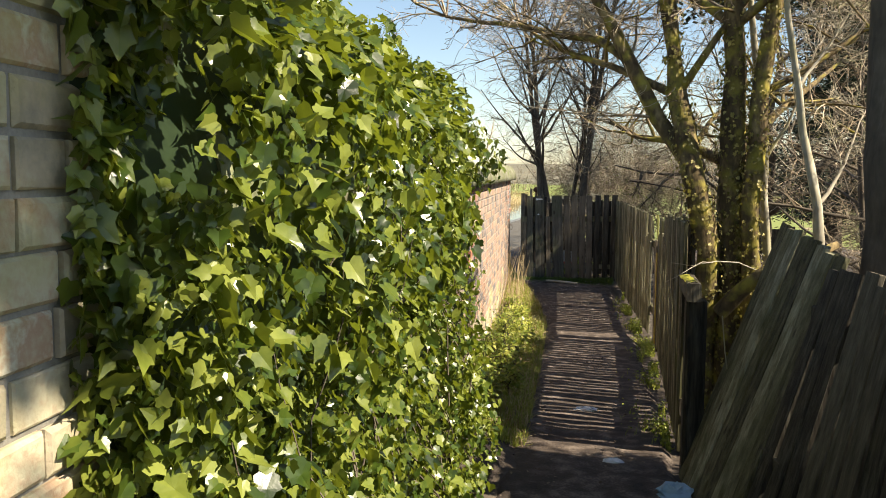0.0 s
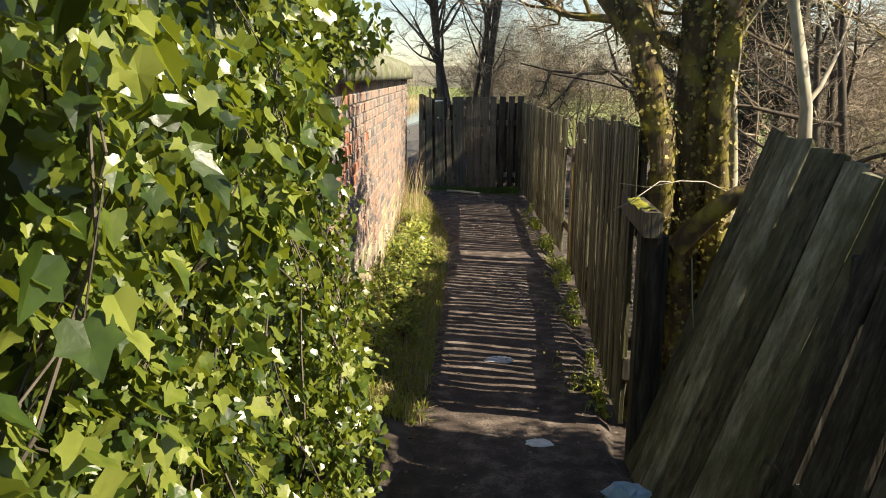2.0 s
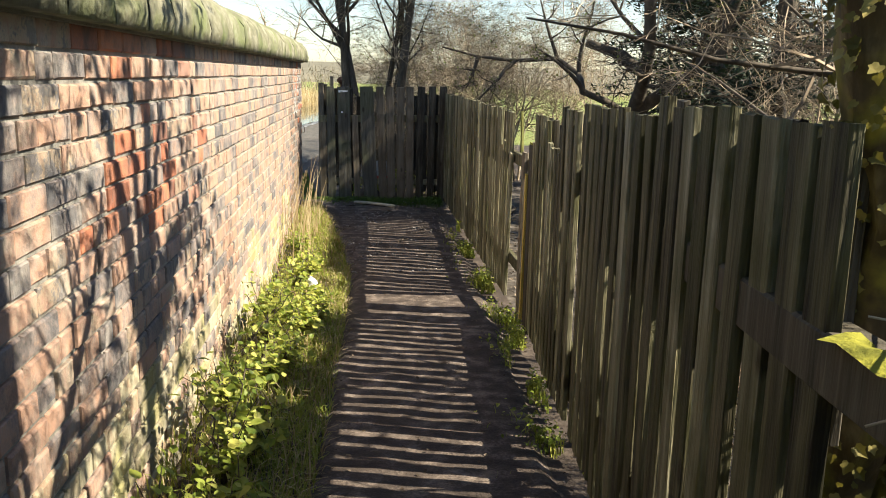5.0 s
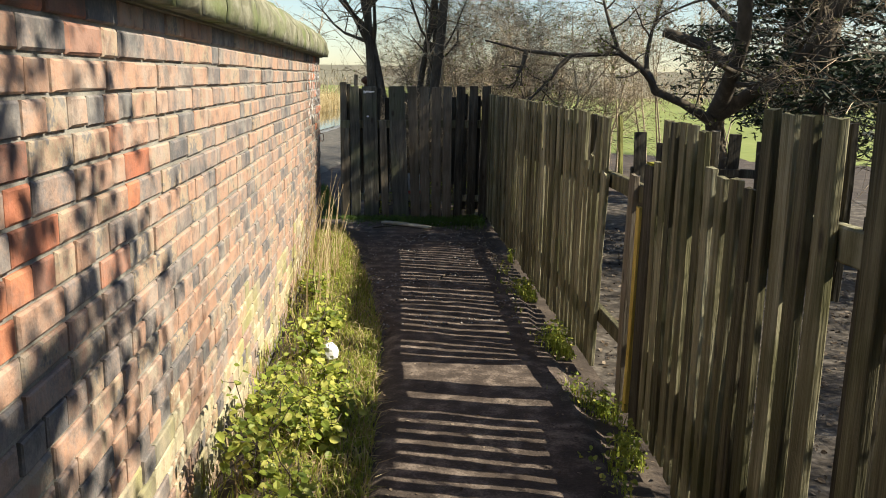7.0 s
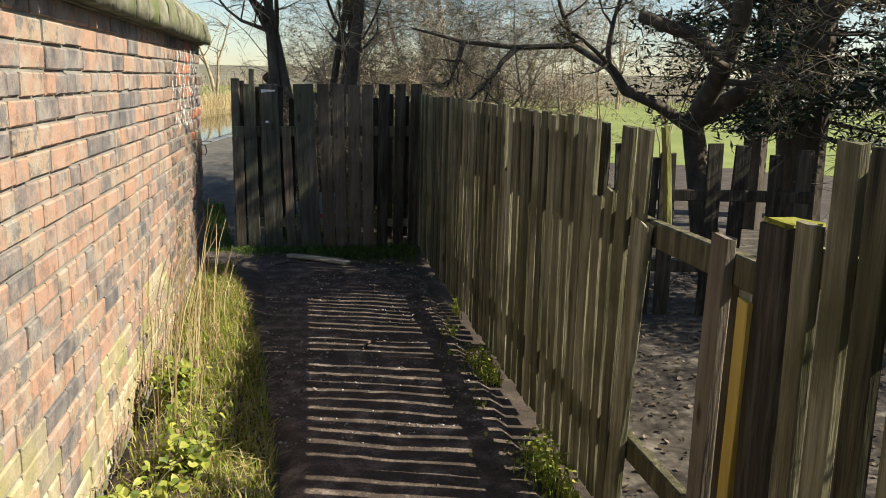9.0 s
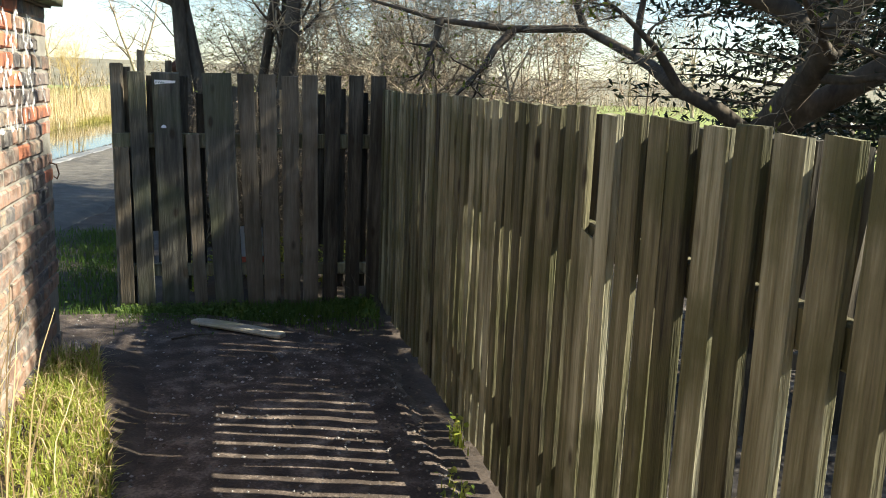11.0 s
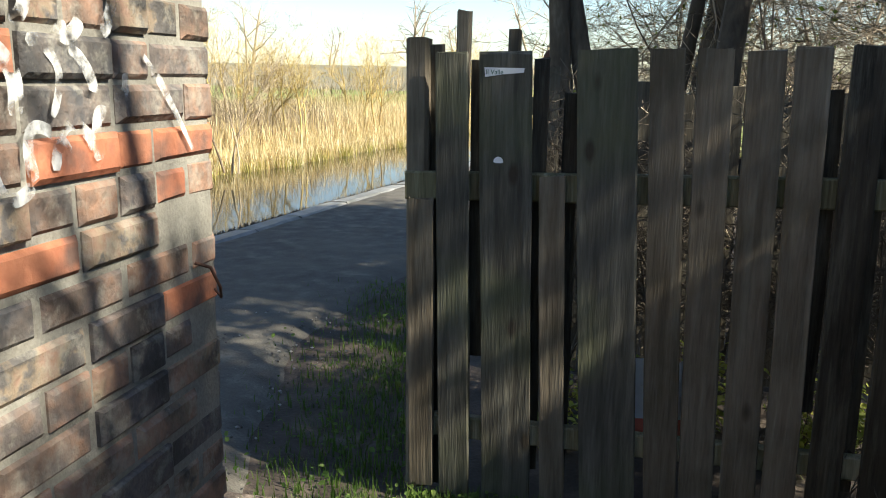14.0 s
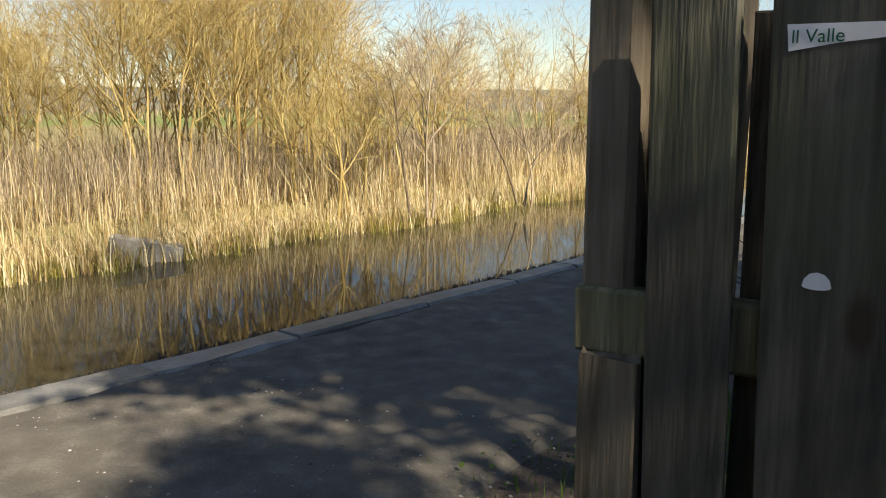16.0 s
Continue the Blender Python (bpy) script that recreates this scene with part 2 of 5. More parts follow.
M_BLUE = surface("blue_plastic", [(0.2, (0.20, 0.34, 0.48)), (0.8, (0.45, 0.58, 0.68))], 8, rough=0.4, bump=0.3, fine=30)
M_PALEBLUE = surface("pale_blue_plastic", [(0.2, (0.62, 0.68, 0.74)), (0.8, (0.80, 0.84, 0.88))], 8, rough=0.4, bump=0.3, fine=30)
M_RED = surface("red_plastic", [(0.2, (0.55, 0.10, 0.06)), (0.8, (0.72, 0.22, 0.15))], 8, rough=0.4, bump=0.3, fine=30)
M_MOSS = surface("moss", [(0.2, (0.10, 0.11, 0.015)), (0.8, (0.32, 0.30, 0.03))], 20, bump=1.0, fine=90)
M_STONE = surface("pebble", [(0.1, (0.06, 0.055, 0.05)), (0.5, (0.16, 0.15, 0.14)), (0.9, (0.34, 0.32, 0.30))], 5, bump=0.2, vary="island", spread=0.9)
M_PAINTW = surface("white_spray_paint", [(0.3, (0.60, 0.60, 0.60)), (0.8, (0.78, 0.78, 0.78))], 20, bump=0.3, fine=80)
M_PAINTR = surface("red_spray_paint", [(0.3, (0.34, 0.10, 0.075)), (0.8, (0.42, 0.16, 0.11))], 20, bump=0.3, fine=80)
for mat, cover in ((M_PAINTW, 0.50), (M_PAINTR, 0.48)):
    pn, pl = mat.node_tree.nodes, mat.node_tree.links
    worn = pn.new("ShaderNodeTexNoise")
    worn.inputs["Scale"].default_value, worn.inputs["Detail"].default_value = 26, 8
    pg = pn.new("ShaderNodeNewGeometry")
    pl.new(pg.outputs["Position"], worn.inputs[0])
    pr = ramp(pn, [(cover - 0.10, (0, 0, 0)), (cover + 0.12, (0.85, 0.85, 0.85))])
    pl.new(worn.outputs[0], pr.inputs[0])
    pl.new(pr.outputs[0], pn["Principled BSDF"].inputs["Alpha"])
M_LETTER = surface("green_ink", [(0.3, (0.02, 0.10, 0.06)), (0.8, (0.03, 0.14, 0.09))], 20, bump=0.0)
M_IRON = surface("rusty_iron", [(0.2, (0.06, 0.03, 0.02)), (0.8, (0.16, 0.08, 0.05))], 30, bump=0.5, fine=90)
M_EDGE = surface("canal_edge_stone", [(0.2, (0.09, 0.087, 0.08)), (0.6, (0.20, 0.195, 0.185)), (0.9, (0.32, 0.315, 0.30))], 4, rough=0.45, spec=0.5, bump=0.7, fine=50, vary="object", spread=0.3, stain=(0.08, 0.08, 0.06), stain_scale=3)

M_WATER, wnn, wl = nodes_of("canal_water")
wb = wnn["Principled BSDF"]
wb.inputs["Base Color"].default_value = (0.030, 0.028, 0.018, 1)
wb.inputs["Roughness"].default_value = 0.04
wb.inputs["IOR"].default_value = 1.33
wtex = wnn.new("ShaderNodeTexNoise")
wtex.inputs["Scale"].default_value, wtex.inputs["Detail"].default_value = 3.0, 3
wbump = wnn.new("ShaderNodeBump")
wbump.inputs["Strength"].default_value, wbump.inputs["Distance"].default_value = 0.06, 0.02
wgeo = wnn.new("ShaderNodeNewGeometry")
wl.new(wgeo.outputs["Position"], wtex.inputs[0])
wl.new(wtex.outputs[0], wbump.inputs["Height"])
wl.new(wbump.outputs[0], wb.inputs["Normal"])


# ---- mesh helpers ----
class Soup:
    """Vertices and faces collected for one mesh."""

    def __init__(self):
        self.v, self.f, self.m = [], [], []

    def add(self, verts, faces, mat=0):
        k = len(self.v)
        self.v += [tuple(p) for p in verts]
        self.f += [tuple(i + k for i in f) for f in faces]
        self.m += [mat] * len(faces)

    def box(self, x0, x1, y0, y1, z0, z1, mat=0, turn=None):
        p = [(x, y, z) for z in (z0, z1) for y in (y0, y1) for x in (x0, x1)]
        if turn:
            p = [tuple(turn @ Vector(q)) for q in p]
        self.add(p, [(0, 2, 3, 1), (4, 5, 7, 6), (0, 1, 5, 4), (2, 6, 7, 3), (0, 4, 6, 2), (1, 3, 7, 5)], mat)

    def tube(self, pts, radii, n=5, mat=0, jag=0.0):
        pts = [Vector(p) for p in pts]
        ring0 = len(self.v)
        side = Vector((1, 0.2, 0.1))
        for i, p in enumerate(pts):
            d = (pts[min(i + 1, len(pts) - 1)] - pts[max(i - 1, 0)])
            d = d.normalized() if d.length > 1e-6 else Vector((0, 0, 1))
            a = side - d * side.dot(d)
            if a.length < 0.05:
                a = Vector((0, 1, 0)) - d * d.y
            a.normalize()
            b = d.cross(a)
            for k in range(n):
                t = 2 * math.pi * k / n
                self.v.append(tuple(p + (a * math.cos(t) + b * math.sin(t)) * radii[i] * (1 + jag * noise.noise((p.x * 8 + math.cos(t) * 1.5, p.y * 8 + math.sin(t) * 1.5, p.z * 5)))))
        for i in range(len(pts) - 1):
            for k in range(n):
                q = ring0 + i * n
                self.f.append((q + k, q + (k + 1) % n, q + n + (k + 1) % n, q + n + k))
                self.m.append(mat)
        self.f.append(tuple(ring0 + (len(pts) - 1) * n + k for k in range(n)))
        self.m.append(mat)

    def mesh(self, name, mats, smooth=False):
        me = bpy.data.meshes.new(name)
        me.from_pydata(self.v, [], self.f)
        for m in mats:
            me.materials.append(m)
        me.polygons.foreach_set("material_index", self.m)
        if smooth:
            me.polygons.foreach_set("use_smooth", [True] * len(self.f))
        me.update()
        return me


def thing(name, x=0, y=0, z=0, label="", category="", group="", kind=""):
    e = new(name)
    e.empty_display_size = 0.1
    e.location = (x, y, z)
    return tagged(e, label, category, group, kind)


def part(name, soup, mats=(), parent=None, label="", smooth=False, kind=""):
    """One mesh object; under a parent its vertices stay in world places."""
    mats = mats if isinstance(mats, (list, tuple)) else [mats]
    data = soup.mesh(name, mats, smooth) if isinstance(soup, Soup) else soup
    ob = new(name, data)
    if parent:
        ob.parent = parent
        ob.matrix_parent_inverse = Matrix.Translation(-world_place(parent))
    return tagged(ob, label, "", "", kind)


def world_place(ob):
    p = Vector(ob.location)
    if ob.parent:
        p = Vector((0, 0, 0)) if ob.type == "MESH" else p + world_place(ob.parent)
    return p


def board_mesh(name, w, t, h, mat, rng, ragged=0.0, nick=0.004, flat=False):
    """An upright board, its foot at the origin, with chamfered edges, a slight bow and a worn top."""
    s = Soup()
    c = min(w, t) * 0.14
    prof = [(-w / 2 + c, -t / 2), (w / 2 - c, -t / 2), (w / 2, -t / 2 + c), (w / 2, t / 2 - c), (w / 2 - c, t / 2), (-w / 2 + c, t / 2), (-w / 2, t / 2 - c), (-w / 2, -t / 2 + c)]
    bow = 0 if flat else rng.uniform(-0.006, 0.006)
    v, f = [], []
    for i in range(4):
        q = i / 3
        for x, y in prof:
            top = (ragged * rng.uniform(-1, 1) if i == 3 else 0)
            v.append((x + rng.uniform(-nick, nick) * (0 < i < 3), y + bow * math.sin(q * math.pi), h * q + top))
    for i in range(3):
        for k in range(8):
            f.append((i * 8 + k, i * 8 + (k + 1) % 8, i * 8 + 8 + (k + 1) % 8, i * 8 + 8 + k))
    f += [tuple(range(24, 32)), tuple(reversed(range(8)))]
    s.add(v, f)
    return s.mesh(name, [mat])


def place(ob, m, parent):
    """Set a part at a world pose under its thing."""
    ob.parent = parent
    ob.matrix_parent_inverse = Matrix.Translation(-Vector(parent.location))
    ob.matrix_basis = m


def floor_z(y):
    return float(np.interp(y, [-40, -2, 0, 6, 8, 10.5, 12, 40], [0.6, 0.6, 0.5, 0.2, 0.08, -0.02, 0.0, 0.0]))


# ---- setting: ground, path, towpath, canal ----
def canal_u(x, y):
    """Metres from the towpath's stone edge; negative over the water."""
    return x + 4.03 - (y - 16.44) * 0.13


def ground_z(x, y):
    far = math.hypot(x, y - 10)
    base = floor_z(y) if -0.75 < x < 1.3 else (floor_z(y) * max(0.0, 1 - (x - 1.3) / 4) if x > 0 else floor_z(y) * max(0.0, 1 - (-0.75 - x) / 2))
    bump = 0.03 * noise.noise((x * 1.3, y * 1.3, 0)) if not (-0.1 < x < 1.0 and y < 15) else 0
    u = canal_u(x, y)
    z = base + bump
    if y > 14.6 and x < 0.4:
        z = bump * 0.5
    if u < 0.1:
        z = 0.0 + max(-0.9, min(0, (u - 0.1) * 12))
        over = -u - (4.3 + 0.5 * noise.noise((0, y * 0.4, 3)))
        if over > 0:
            z = min(-0.9 + over * 1.3, 0.05 + 0.15 * noise.noise((x * 0.2, y * 0.2, 5)) + 0.004 * over)
    elif -0.66 < x < -0.05 and 4.5 < y < 14.5:
        z += 0.14 * min(1, (-0.05 - x) / 0.4)
    if far > 45:
        z += max(0, min(far, 260) - 85) * 0.03 + 0.8 * noise.noise((x * 0.01, y * 0.01, 8)) * min(1, (far - 45) / 60)
    return z - 0.03


def axis(near, step, far):
    out = list(np.arange(near[0], near[1] + 1e-6, step))
    for sgn, start in ((-1, near[0]), (1, near[1])):
        d, q = step, start
        while abs(q) < far:
            d *= 1.25
            q += sgn * d
            out.append(q)
    return sorted(out)


gx, gy = axis((-9.0, 5.0), 0.16, 900), axis((-1.0, 26.0), 0.16, 900)
gs = Soup()
gs.v = [(x, y, ground_z(x, y)) for y in gy for x in gx]
for j in range(len(gy) - 1):
    for i in range(len(gx) - 1):
        q = j * len(gx) + i
        gs.f.append((q, q + 1, q + len(gx) + 1, q + len(gx)))
        cx, cy = (gx[i] + gx[i + 1]) / 2, (gy[j] + gy[j + 1]) / 2
        if cx > 1.25 and math.hypot(cx - 1, cy - 9) < 11 and cy < 17.5:
            gs.m.append(1)
        elif math.hypot(cx, cy - 10) > 95 + 18 * noise.noise((cx * 0.02, cy * 0.02, 1)):
            gs.m.append(3)
        elif canal_u(cx, cy) < -4.5 and math.hypot(cx, cy - 10) < 55 + 8 * noise.noise((cx * 0.1, cy * 0.1, 1)):
            gs.m.append(4)
        elif math.hypot(cx, cy - 10) > 16 or canal_u(cx, cy) < -4.5:
            gs.m.append(2)
        else:
            gs.m.append(0)
part("ground", gs, [M_SOIL, M_LITTER, M_FIELD, M_WOODS, M_ROUGH], smooth=True, kind="structure", label="rough soil, leaf litter and green meadow reaching the horizon")


def strip(name, rows, mat, label, seed, lift=0.0):
    """A path surface with wandering edges: rows of (y, left, right)."""
    s = Soup()
    n = 14
    ys = np.arange(rows[0][0], rows[-1][0], 0.1)
    for y in ys:
        a = np.interp(y, [r[0] for r in rows], [r[1] for r in rows]) + 0.06 * noise.noise((seed, y * 2.2, 0)) + 0.03 * noise.noise((seed, y * 7, 4))
        b = np.interp(y, [r[0] for r in rows], [r[2] for r in rows]) + 0.06 * noise.noise((seed + 9, y * 2.2, 0))
        for k in range(n):
            x = a + (b - a) * k / (n - 1)
            edge = min(k, n - 1 - k)
            z = floor_z(y) if y < 14.6 else 0.0
            z += 0.012 * noise.noise((x * 3, y * 3, seed)) + 0.006 * noise.noise((x * 14, y * 14, seed)) + (lift if edge else -0.05)
            s.v.append((x, y, z))
    for j in range(len(ys) - 1):
        for k in range(n - 1):
            q = j * n + k
            s.f.append((q, q + 1, q + n + 1, q + n))
            s.m.append(0)
    return part(name, s, mat, smooth=True, kind="structure", label=label)


strip("path", [(-2, -0.4, 1.1), (4, -0.3, 0.72), (8, -0.12, 0.97), (11, -0.03, 1.12), (13.0, -0.42, 1.12), (14.2, -0.62, 1.1), (14.5, -1.0, 1.05), (14.75, -3.3, 0.95), (15.0, -3.4, 0.7), (15.2, -3.4, 0.35), (15.32, -3.4, -0.1)], M_PATH, "narrow trodden earth path beside a brick wall", 2, 0.012)
strip("towpath", [(-8, -7.4, -3.0), (0, -6.3, -2.2), (6, -5.5, -1.6), (12, -4.5, -1.5), (15, -4.0, -0.95), (17, -3.75, -1.5), (18.5, -3.5, -1.4), (21.5, -3.15, -0.9), (26, -2.6, -0.2), (60, 1.9, 4.3)], M_TOWPATH, "grey gravel towpath along the canal", 5, 0.016)

water = Soup()
water.add([(-60, -60, -0.27), (-5.5, -60, -0.27), (14, 130, -0.27), (-60, 130, -0.27)], [(0, 1, 2, 3)])
tagged(part("water", water, M_WATER, kind="structure"), "still brown canal water reflecting reeds and sky")

edge = thing("canal_edge", -3.9, 17, 0, "worn grey stone edging along the canal towpath", "canal edge", kind="structure")
rng = random.Random(4)
yy = 4.0
while yy < 60:
    ln = rng.uniform(0.75, 1.15)
    w = rng.uniform(0.23, 0.30)
    s = Soup()
    c = 0.025
    hz = rng.uniform(-0.016, 0.0)
    prof = [(-w / 2, -0.5), (w / 2, -0.5), (w / 2, hz - c + 0.02), (w / 2 - c, hz + 0.018), (-w / 2 + c, hz + 0.01), (-w / 2, hz - c + 0.0)]
    v = []
    for k, q in enumerate((0.004, 0.3, 0.7, 0.996)):
        v += [(x + rng.uniform(-0.012, 0.012), (q - 0.5) * ln, z + rng.uniform(-0.006, 0.006)) for x, z in prof]
    f = [(a * 6 + i, a * 6 + (i + 1) % 6, a * 6 + 6 + (i + 1) % 6, a * 6 + 6 + i) for a in range(3) for i in range(6)] + [tuple(range(6))[::-1], tuple(range(18, 24))]
    s.add(v, f)
    ym = yy + ln / 2
    xm = -4.03 + (ym - 16.44) * 0.13 + 0.20
    place(part("edging_stone", s.mesh("edging_stone", [M_EDGE])), pose(xm, ym, 0, 0, 0, -7.4), edge)
    yy += ln


# ---- brick wall with stone coping ----
WX, COURSE, WTOP, WEND = -0.67, 0.079, 1.82, 14.47
wall = thing("wall_west", WX - 0.2, 7, 0, "tall weathered red and grey brick wall with rounded stone coping", "wall", kind="structure")
core = Soup()
for j in range(37):
    a, b = -2 + j * 0.445, -2 + (j + 1) * 0.445
    core.box(WX - 0.43, WX - 0.010, a, min(b, WEND - 0.012), floor_z(a) - 0.4, WTOP, 0)
core.box(WX - 0.43, WX - 0.009, -2, 1.45, WTOP, 2.75, 0)
part("mortar_core", core, M_MORTAR, wall, "grey lime mortar")

rng = random.Random(11)


def brick_shape(s, y0, y1, z0, z1, x, mat=0, wear=1.0):
    """A brick's face standing proud of the mortar, with worn arrises."""
    c = rng.uniform(0.003, 0.007) * wear
    p = x + rng.uniform(-0.003, 0.004)
    j = [rng.uniform(-0.002, 0.002) for _ in range(8)]
    b, g, f = WX - 0.03, p - c, p
    v = [(b, y0, z0), (b, y1, z0), (b, y1, z1), (b, y0, z1), (g, y0, z0), (g, y1, z0), (g, y1, z1), (g, y0, z1),
         (f, y0 + c + j[0], z0 + c + j[1]), (f, y1 - c + j[2], z0 + c + j[3]), (f, y1 - c + j[4], z1 - c + j[5]), (f, y0 + c + j[6], z1 - c + j[7])]
    s.add(v, [(0, 1, 5, 4), (1, 2, 6, 5), (2, 3, 7, 6), (3, 0, 4, 7), (4, 5, 9, 8), (5, 6, 10, 9), (6, 7, 11, 10), (7, 4, 8, 11), (8, 9, 10, 11)], mat)


BRICKS = []
for k in range(23):
    z1 = WTOP - 0.002 - k * COURSE
    z0 = z1 - COURSE + 0.011
    headers = k % 4 == 3
    y = WEND
    first = True
    while y > -1.6:
        ln = 0.108 if headers or (first and k % 2) or rng.random() < 0.16 else 0.225
        first = False
        y0 = y - ln
        if z1 > floor_z(y) - 0.08:
            BRICKS.append((y0 + rng.uniform(0, 0.003), y - rng.uniform(0, 0.002), z0 + rng.uniform(-0.002, 0.002), z1 + rng.uniform(-0.002, 0.002)))
        y = y0 - rng.uniform(0.008, 0.012)
for k in range(11):
    z0 = WTOP + k * COURSE + 0.006
    y = 1.45
    while y > -1.6:
        ln = 0.108 if k % 4 == 1 or (y == 1.45 and k % 2) else 0.225
        BRICKS.append((y - ln, y, z0, z0 + COURSE - 0.011))
        y -= ln + 0.01
far_bricks = Soup()
near_bricks = [b for b in BRICKS if b[0] > 12.6][:300]
near_set = set(near_bricks)
for b in BRICKS:
    if b not in near_set:
        stained = b[2] > 1.1 and (6.2 < b[0] < 7.9 or 5.0 < b[0] < 5.4 or 13.0 < b[0]) and noise.noise((b[0] * 2.5, b[2] * 3.5, 6)) > -0.05 and rng.random() < 0.75
        limed = b[2] - floor_z(b[0]) < 0.42 + 0.30 * noise.noise((b[0] * 1.3, 4, 2)) and rng.random() < 0.7 or b[0] < 1.3
        brick_shape(far_bricks, *b, WX, 1 if stained else 2 if limed else 0)
part("brick_facing", far_bricks, [M_BRICKS, M_BRICKRED, M_BRICKLIME], wall, "weathered red, buff and blue-grey bricks", kind="stuff")

yy = 1.46
while yy < WEND:
    ln = min(rng.uniform(0.30, 0.44), WEND + 0.06 - yy)
    if ln < 0.12:
        break
    s = Soup()
    n, segs = 13, 6
    xc, half = WX - 0.20, 0.29
    lift = rng.uniform(-0.008, 0.008)
    for q in range(segs + 1):
        y = yy + 0.004 + (ln - 0.008) * q / segs
        for k in range(n):
            t = math.pi * k / (n - 1)
            x = xc + half * math.cos(t)
            z = WTOP + 0.055 + lift + 0.215 * math.sin(t) ** 0.75
            d = 0.016 * noise.noise((x * 9, y * 9, z * 9)) + 0.008 * noise.noise((x * 30, y * 30, z * 30))
            end = 0.008 if q in (0, segs) else 0
            s.v.append((x + (d - end) * math.cos(t), y, z + (d - end) * math.sin(t)))
        for x in (xc - half + 0.01, xc + half - 0.012):
            s.v.append((x, y, WTOP + 0.002))
    m = n + 2
    ring = list(range(n)) + [n, n + 1]
    for q in range(segs):
        for k in range(m):
            a, b = ring[k], ring[(k + 1) % m]
            s.f.append((q * m + a, q * m + b, q * m + m + b, q * m + m + a))
            s.m.append(0)
    s.f += [tuple(ring), tuple(segs * m + r for r in reversed(ring))]
    s.m += [0, 0]
    part("coping_stone", s, M_COPING, wall, "rounded mossy sandstone coping", smooth=True)
    yy += ln
oversail = Soup()
oversail.box(WX - 0.44, WX + 0.022, 1.46, WEND + 0.01, WTOP - 0.006, WTOP + 0.006)
part("bed_course", oversail, M_MORTAR, wall)


# ---- timber fences ----
frng = random.Random(21)
BOARDS = {}


def add_board(fence, x, y, z0, z1, w=0.095, t=0.02, yaw=0.0, lean=0.0, tip=0.0, mat=None, ragged=0.004, name="board", flat=False):
    """yaw turns the board's width from the x axis; lean tips it in its own plane, tip out of it (degrees)."""
    mat = mat or M_BOARD
    key = (round(w, 3), round(t, 3), round(z1 - z0, 2), mat.name, frng.randrange(3), flat)
    if key not in BOARDS:
        BOARDS[key] = board_mesh(name, w, t, round(z1 - z0, 2), mat, frng, ragged, flat=flat)
    ob = new(name, BOARDS[key])
    m = Matrix.Translation((x, y, z0)) @ Matrix.Rotation(radians(yaw), 4, "Z") @ Matrix.Rotation(radians(lean), 4, "Y") @ Matrix.Rotation(radians(tip), 4, "X")
    place(ob, m, fence)
    return ob


def add_rail(fence, a, b, h=0.085, t=0.04, mat=None, name="rail"):
    a, b = Vector(a), Vector(b)
    s = Soup()
    ln = (b - a).length
    c = 0.006
    prof = [(-t / 2 + c, -h / 2), (t / 2 - c, -h / 2), (t / 2, -h / 2 + c), (t / 2, h / 2 - c), (t / 2 - c, h / 2), (-t / 2 + c, h / 2), (-t / 2, h / 2 - c), (-t / 2, -h / 2 + c)]
    v = []
    for q in (0, 0.33, 0.66, 1):
        o = 0.004 * frng.uniform(-1, 1)
        v += [(x + o, q * ln, z + o) for x, z in prof]
    s.add(v, [(i * 8 + k, i * 8 + (k + 1) % 8, i * 8 + 8 + (k + 1) % 8, i * 8 + 8 + k) for i in range(3) for k in range(8)] + [tuple(range(8))[::-1], tuple(range(24, 32))])
    ob = new(name, s.mesh(name, [mat or M_BOARD]))
    place(ob, Matrix.Translation(a) @ (b - a).to_track_quat("Y", "Z").to_matrix().to_4x4(), fence)
    return ob


def fence_x(y):
    return 0.79 + (y - 5.0) * 0.094 if y < 9.36 else 1.2


def run(fence, y0, y1, top, pitch=0.125, gap=0.028, backing=True, skip=(), jitter=0.006, low=0.03, yaw=None):
    """A stretch of upright boards along the path with narrow gaps, and short backing boards over the upper gaps."""
    y = y0
    while y < y1 - 0.03:
        w = pitch - gap + frng.uniform(-0.006, 0.004)
        ym = y + w / 2
        x = fence_x(ym)
        tp = top(ym) if callable(top) else top
        if tp and not any(a < ym < b for a, b in skip):
            face = 90 - (math.degrees(math.atan(0.094)) if ym < 9.36 else 0)
            add_board(fence, x, ym, floor_z(ym) + low + frng.uniform(-0.02, 0.02), tp + frng.uniform(-jitter, jitter), w, 0.024, face, frng.uniform(-0.7, 0.7), 0)
            if backing and tp > 1.4:
                # Dark tone here puts the shade of the gaps into the backing boards.
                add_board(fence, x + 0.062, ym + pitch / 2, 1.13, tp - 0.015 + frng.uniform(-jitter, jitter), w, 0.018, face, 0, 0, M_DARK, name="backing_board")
        y += pitch


fence_a = thing("timber_fence", 1.2, 12.8, 0, "weathered close-boarded timber fence beside a trodden path", "fence", "path fences")
run(fence_a, 10.58, 11.92, 1.455, pitch=0.126, gap=0.036)
run(fence_a, 12.03, 15.45, 1.465, pitch=0.104, gap=0.032)
for yq, top, w, ang in ((10.52, 1.17, 0.085, 0.6), (10.43, 1.215, 0.07, -0.8), (11.975, 1.12, 0.085, 0.5)):
    add_board(fence_a, 1.2, yq, 0.03, top, w, 0.02, 90, ang, 0, ragged=0.02, name="broken_board")
for yq, w, ang in ((10.325, 0.09, -2.0), (10.215, 0.095, -3.2)):
    add_board(fence_a, 1.2, yq, 0.03, 1.445, w, 0.02, 90, ang)
add_board(fence_a, 1.2, 10.24, 0.03, 1.15, 0.11, 0.022, 88, -7.5, ragged=0.015, name="broken_board")
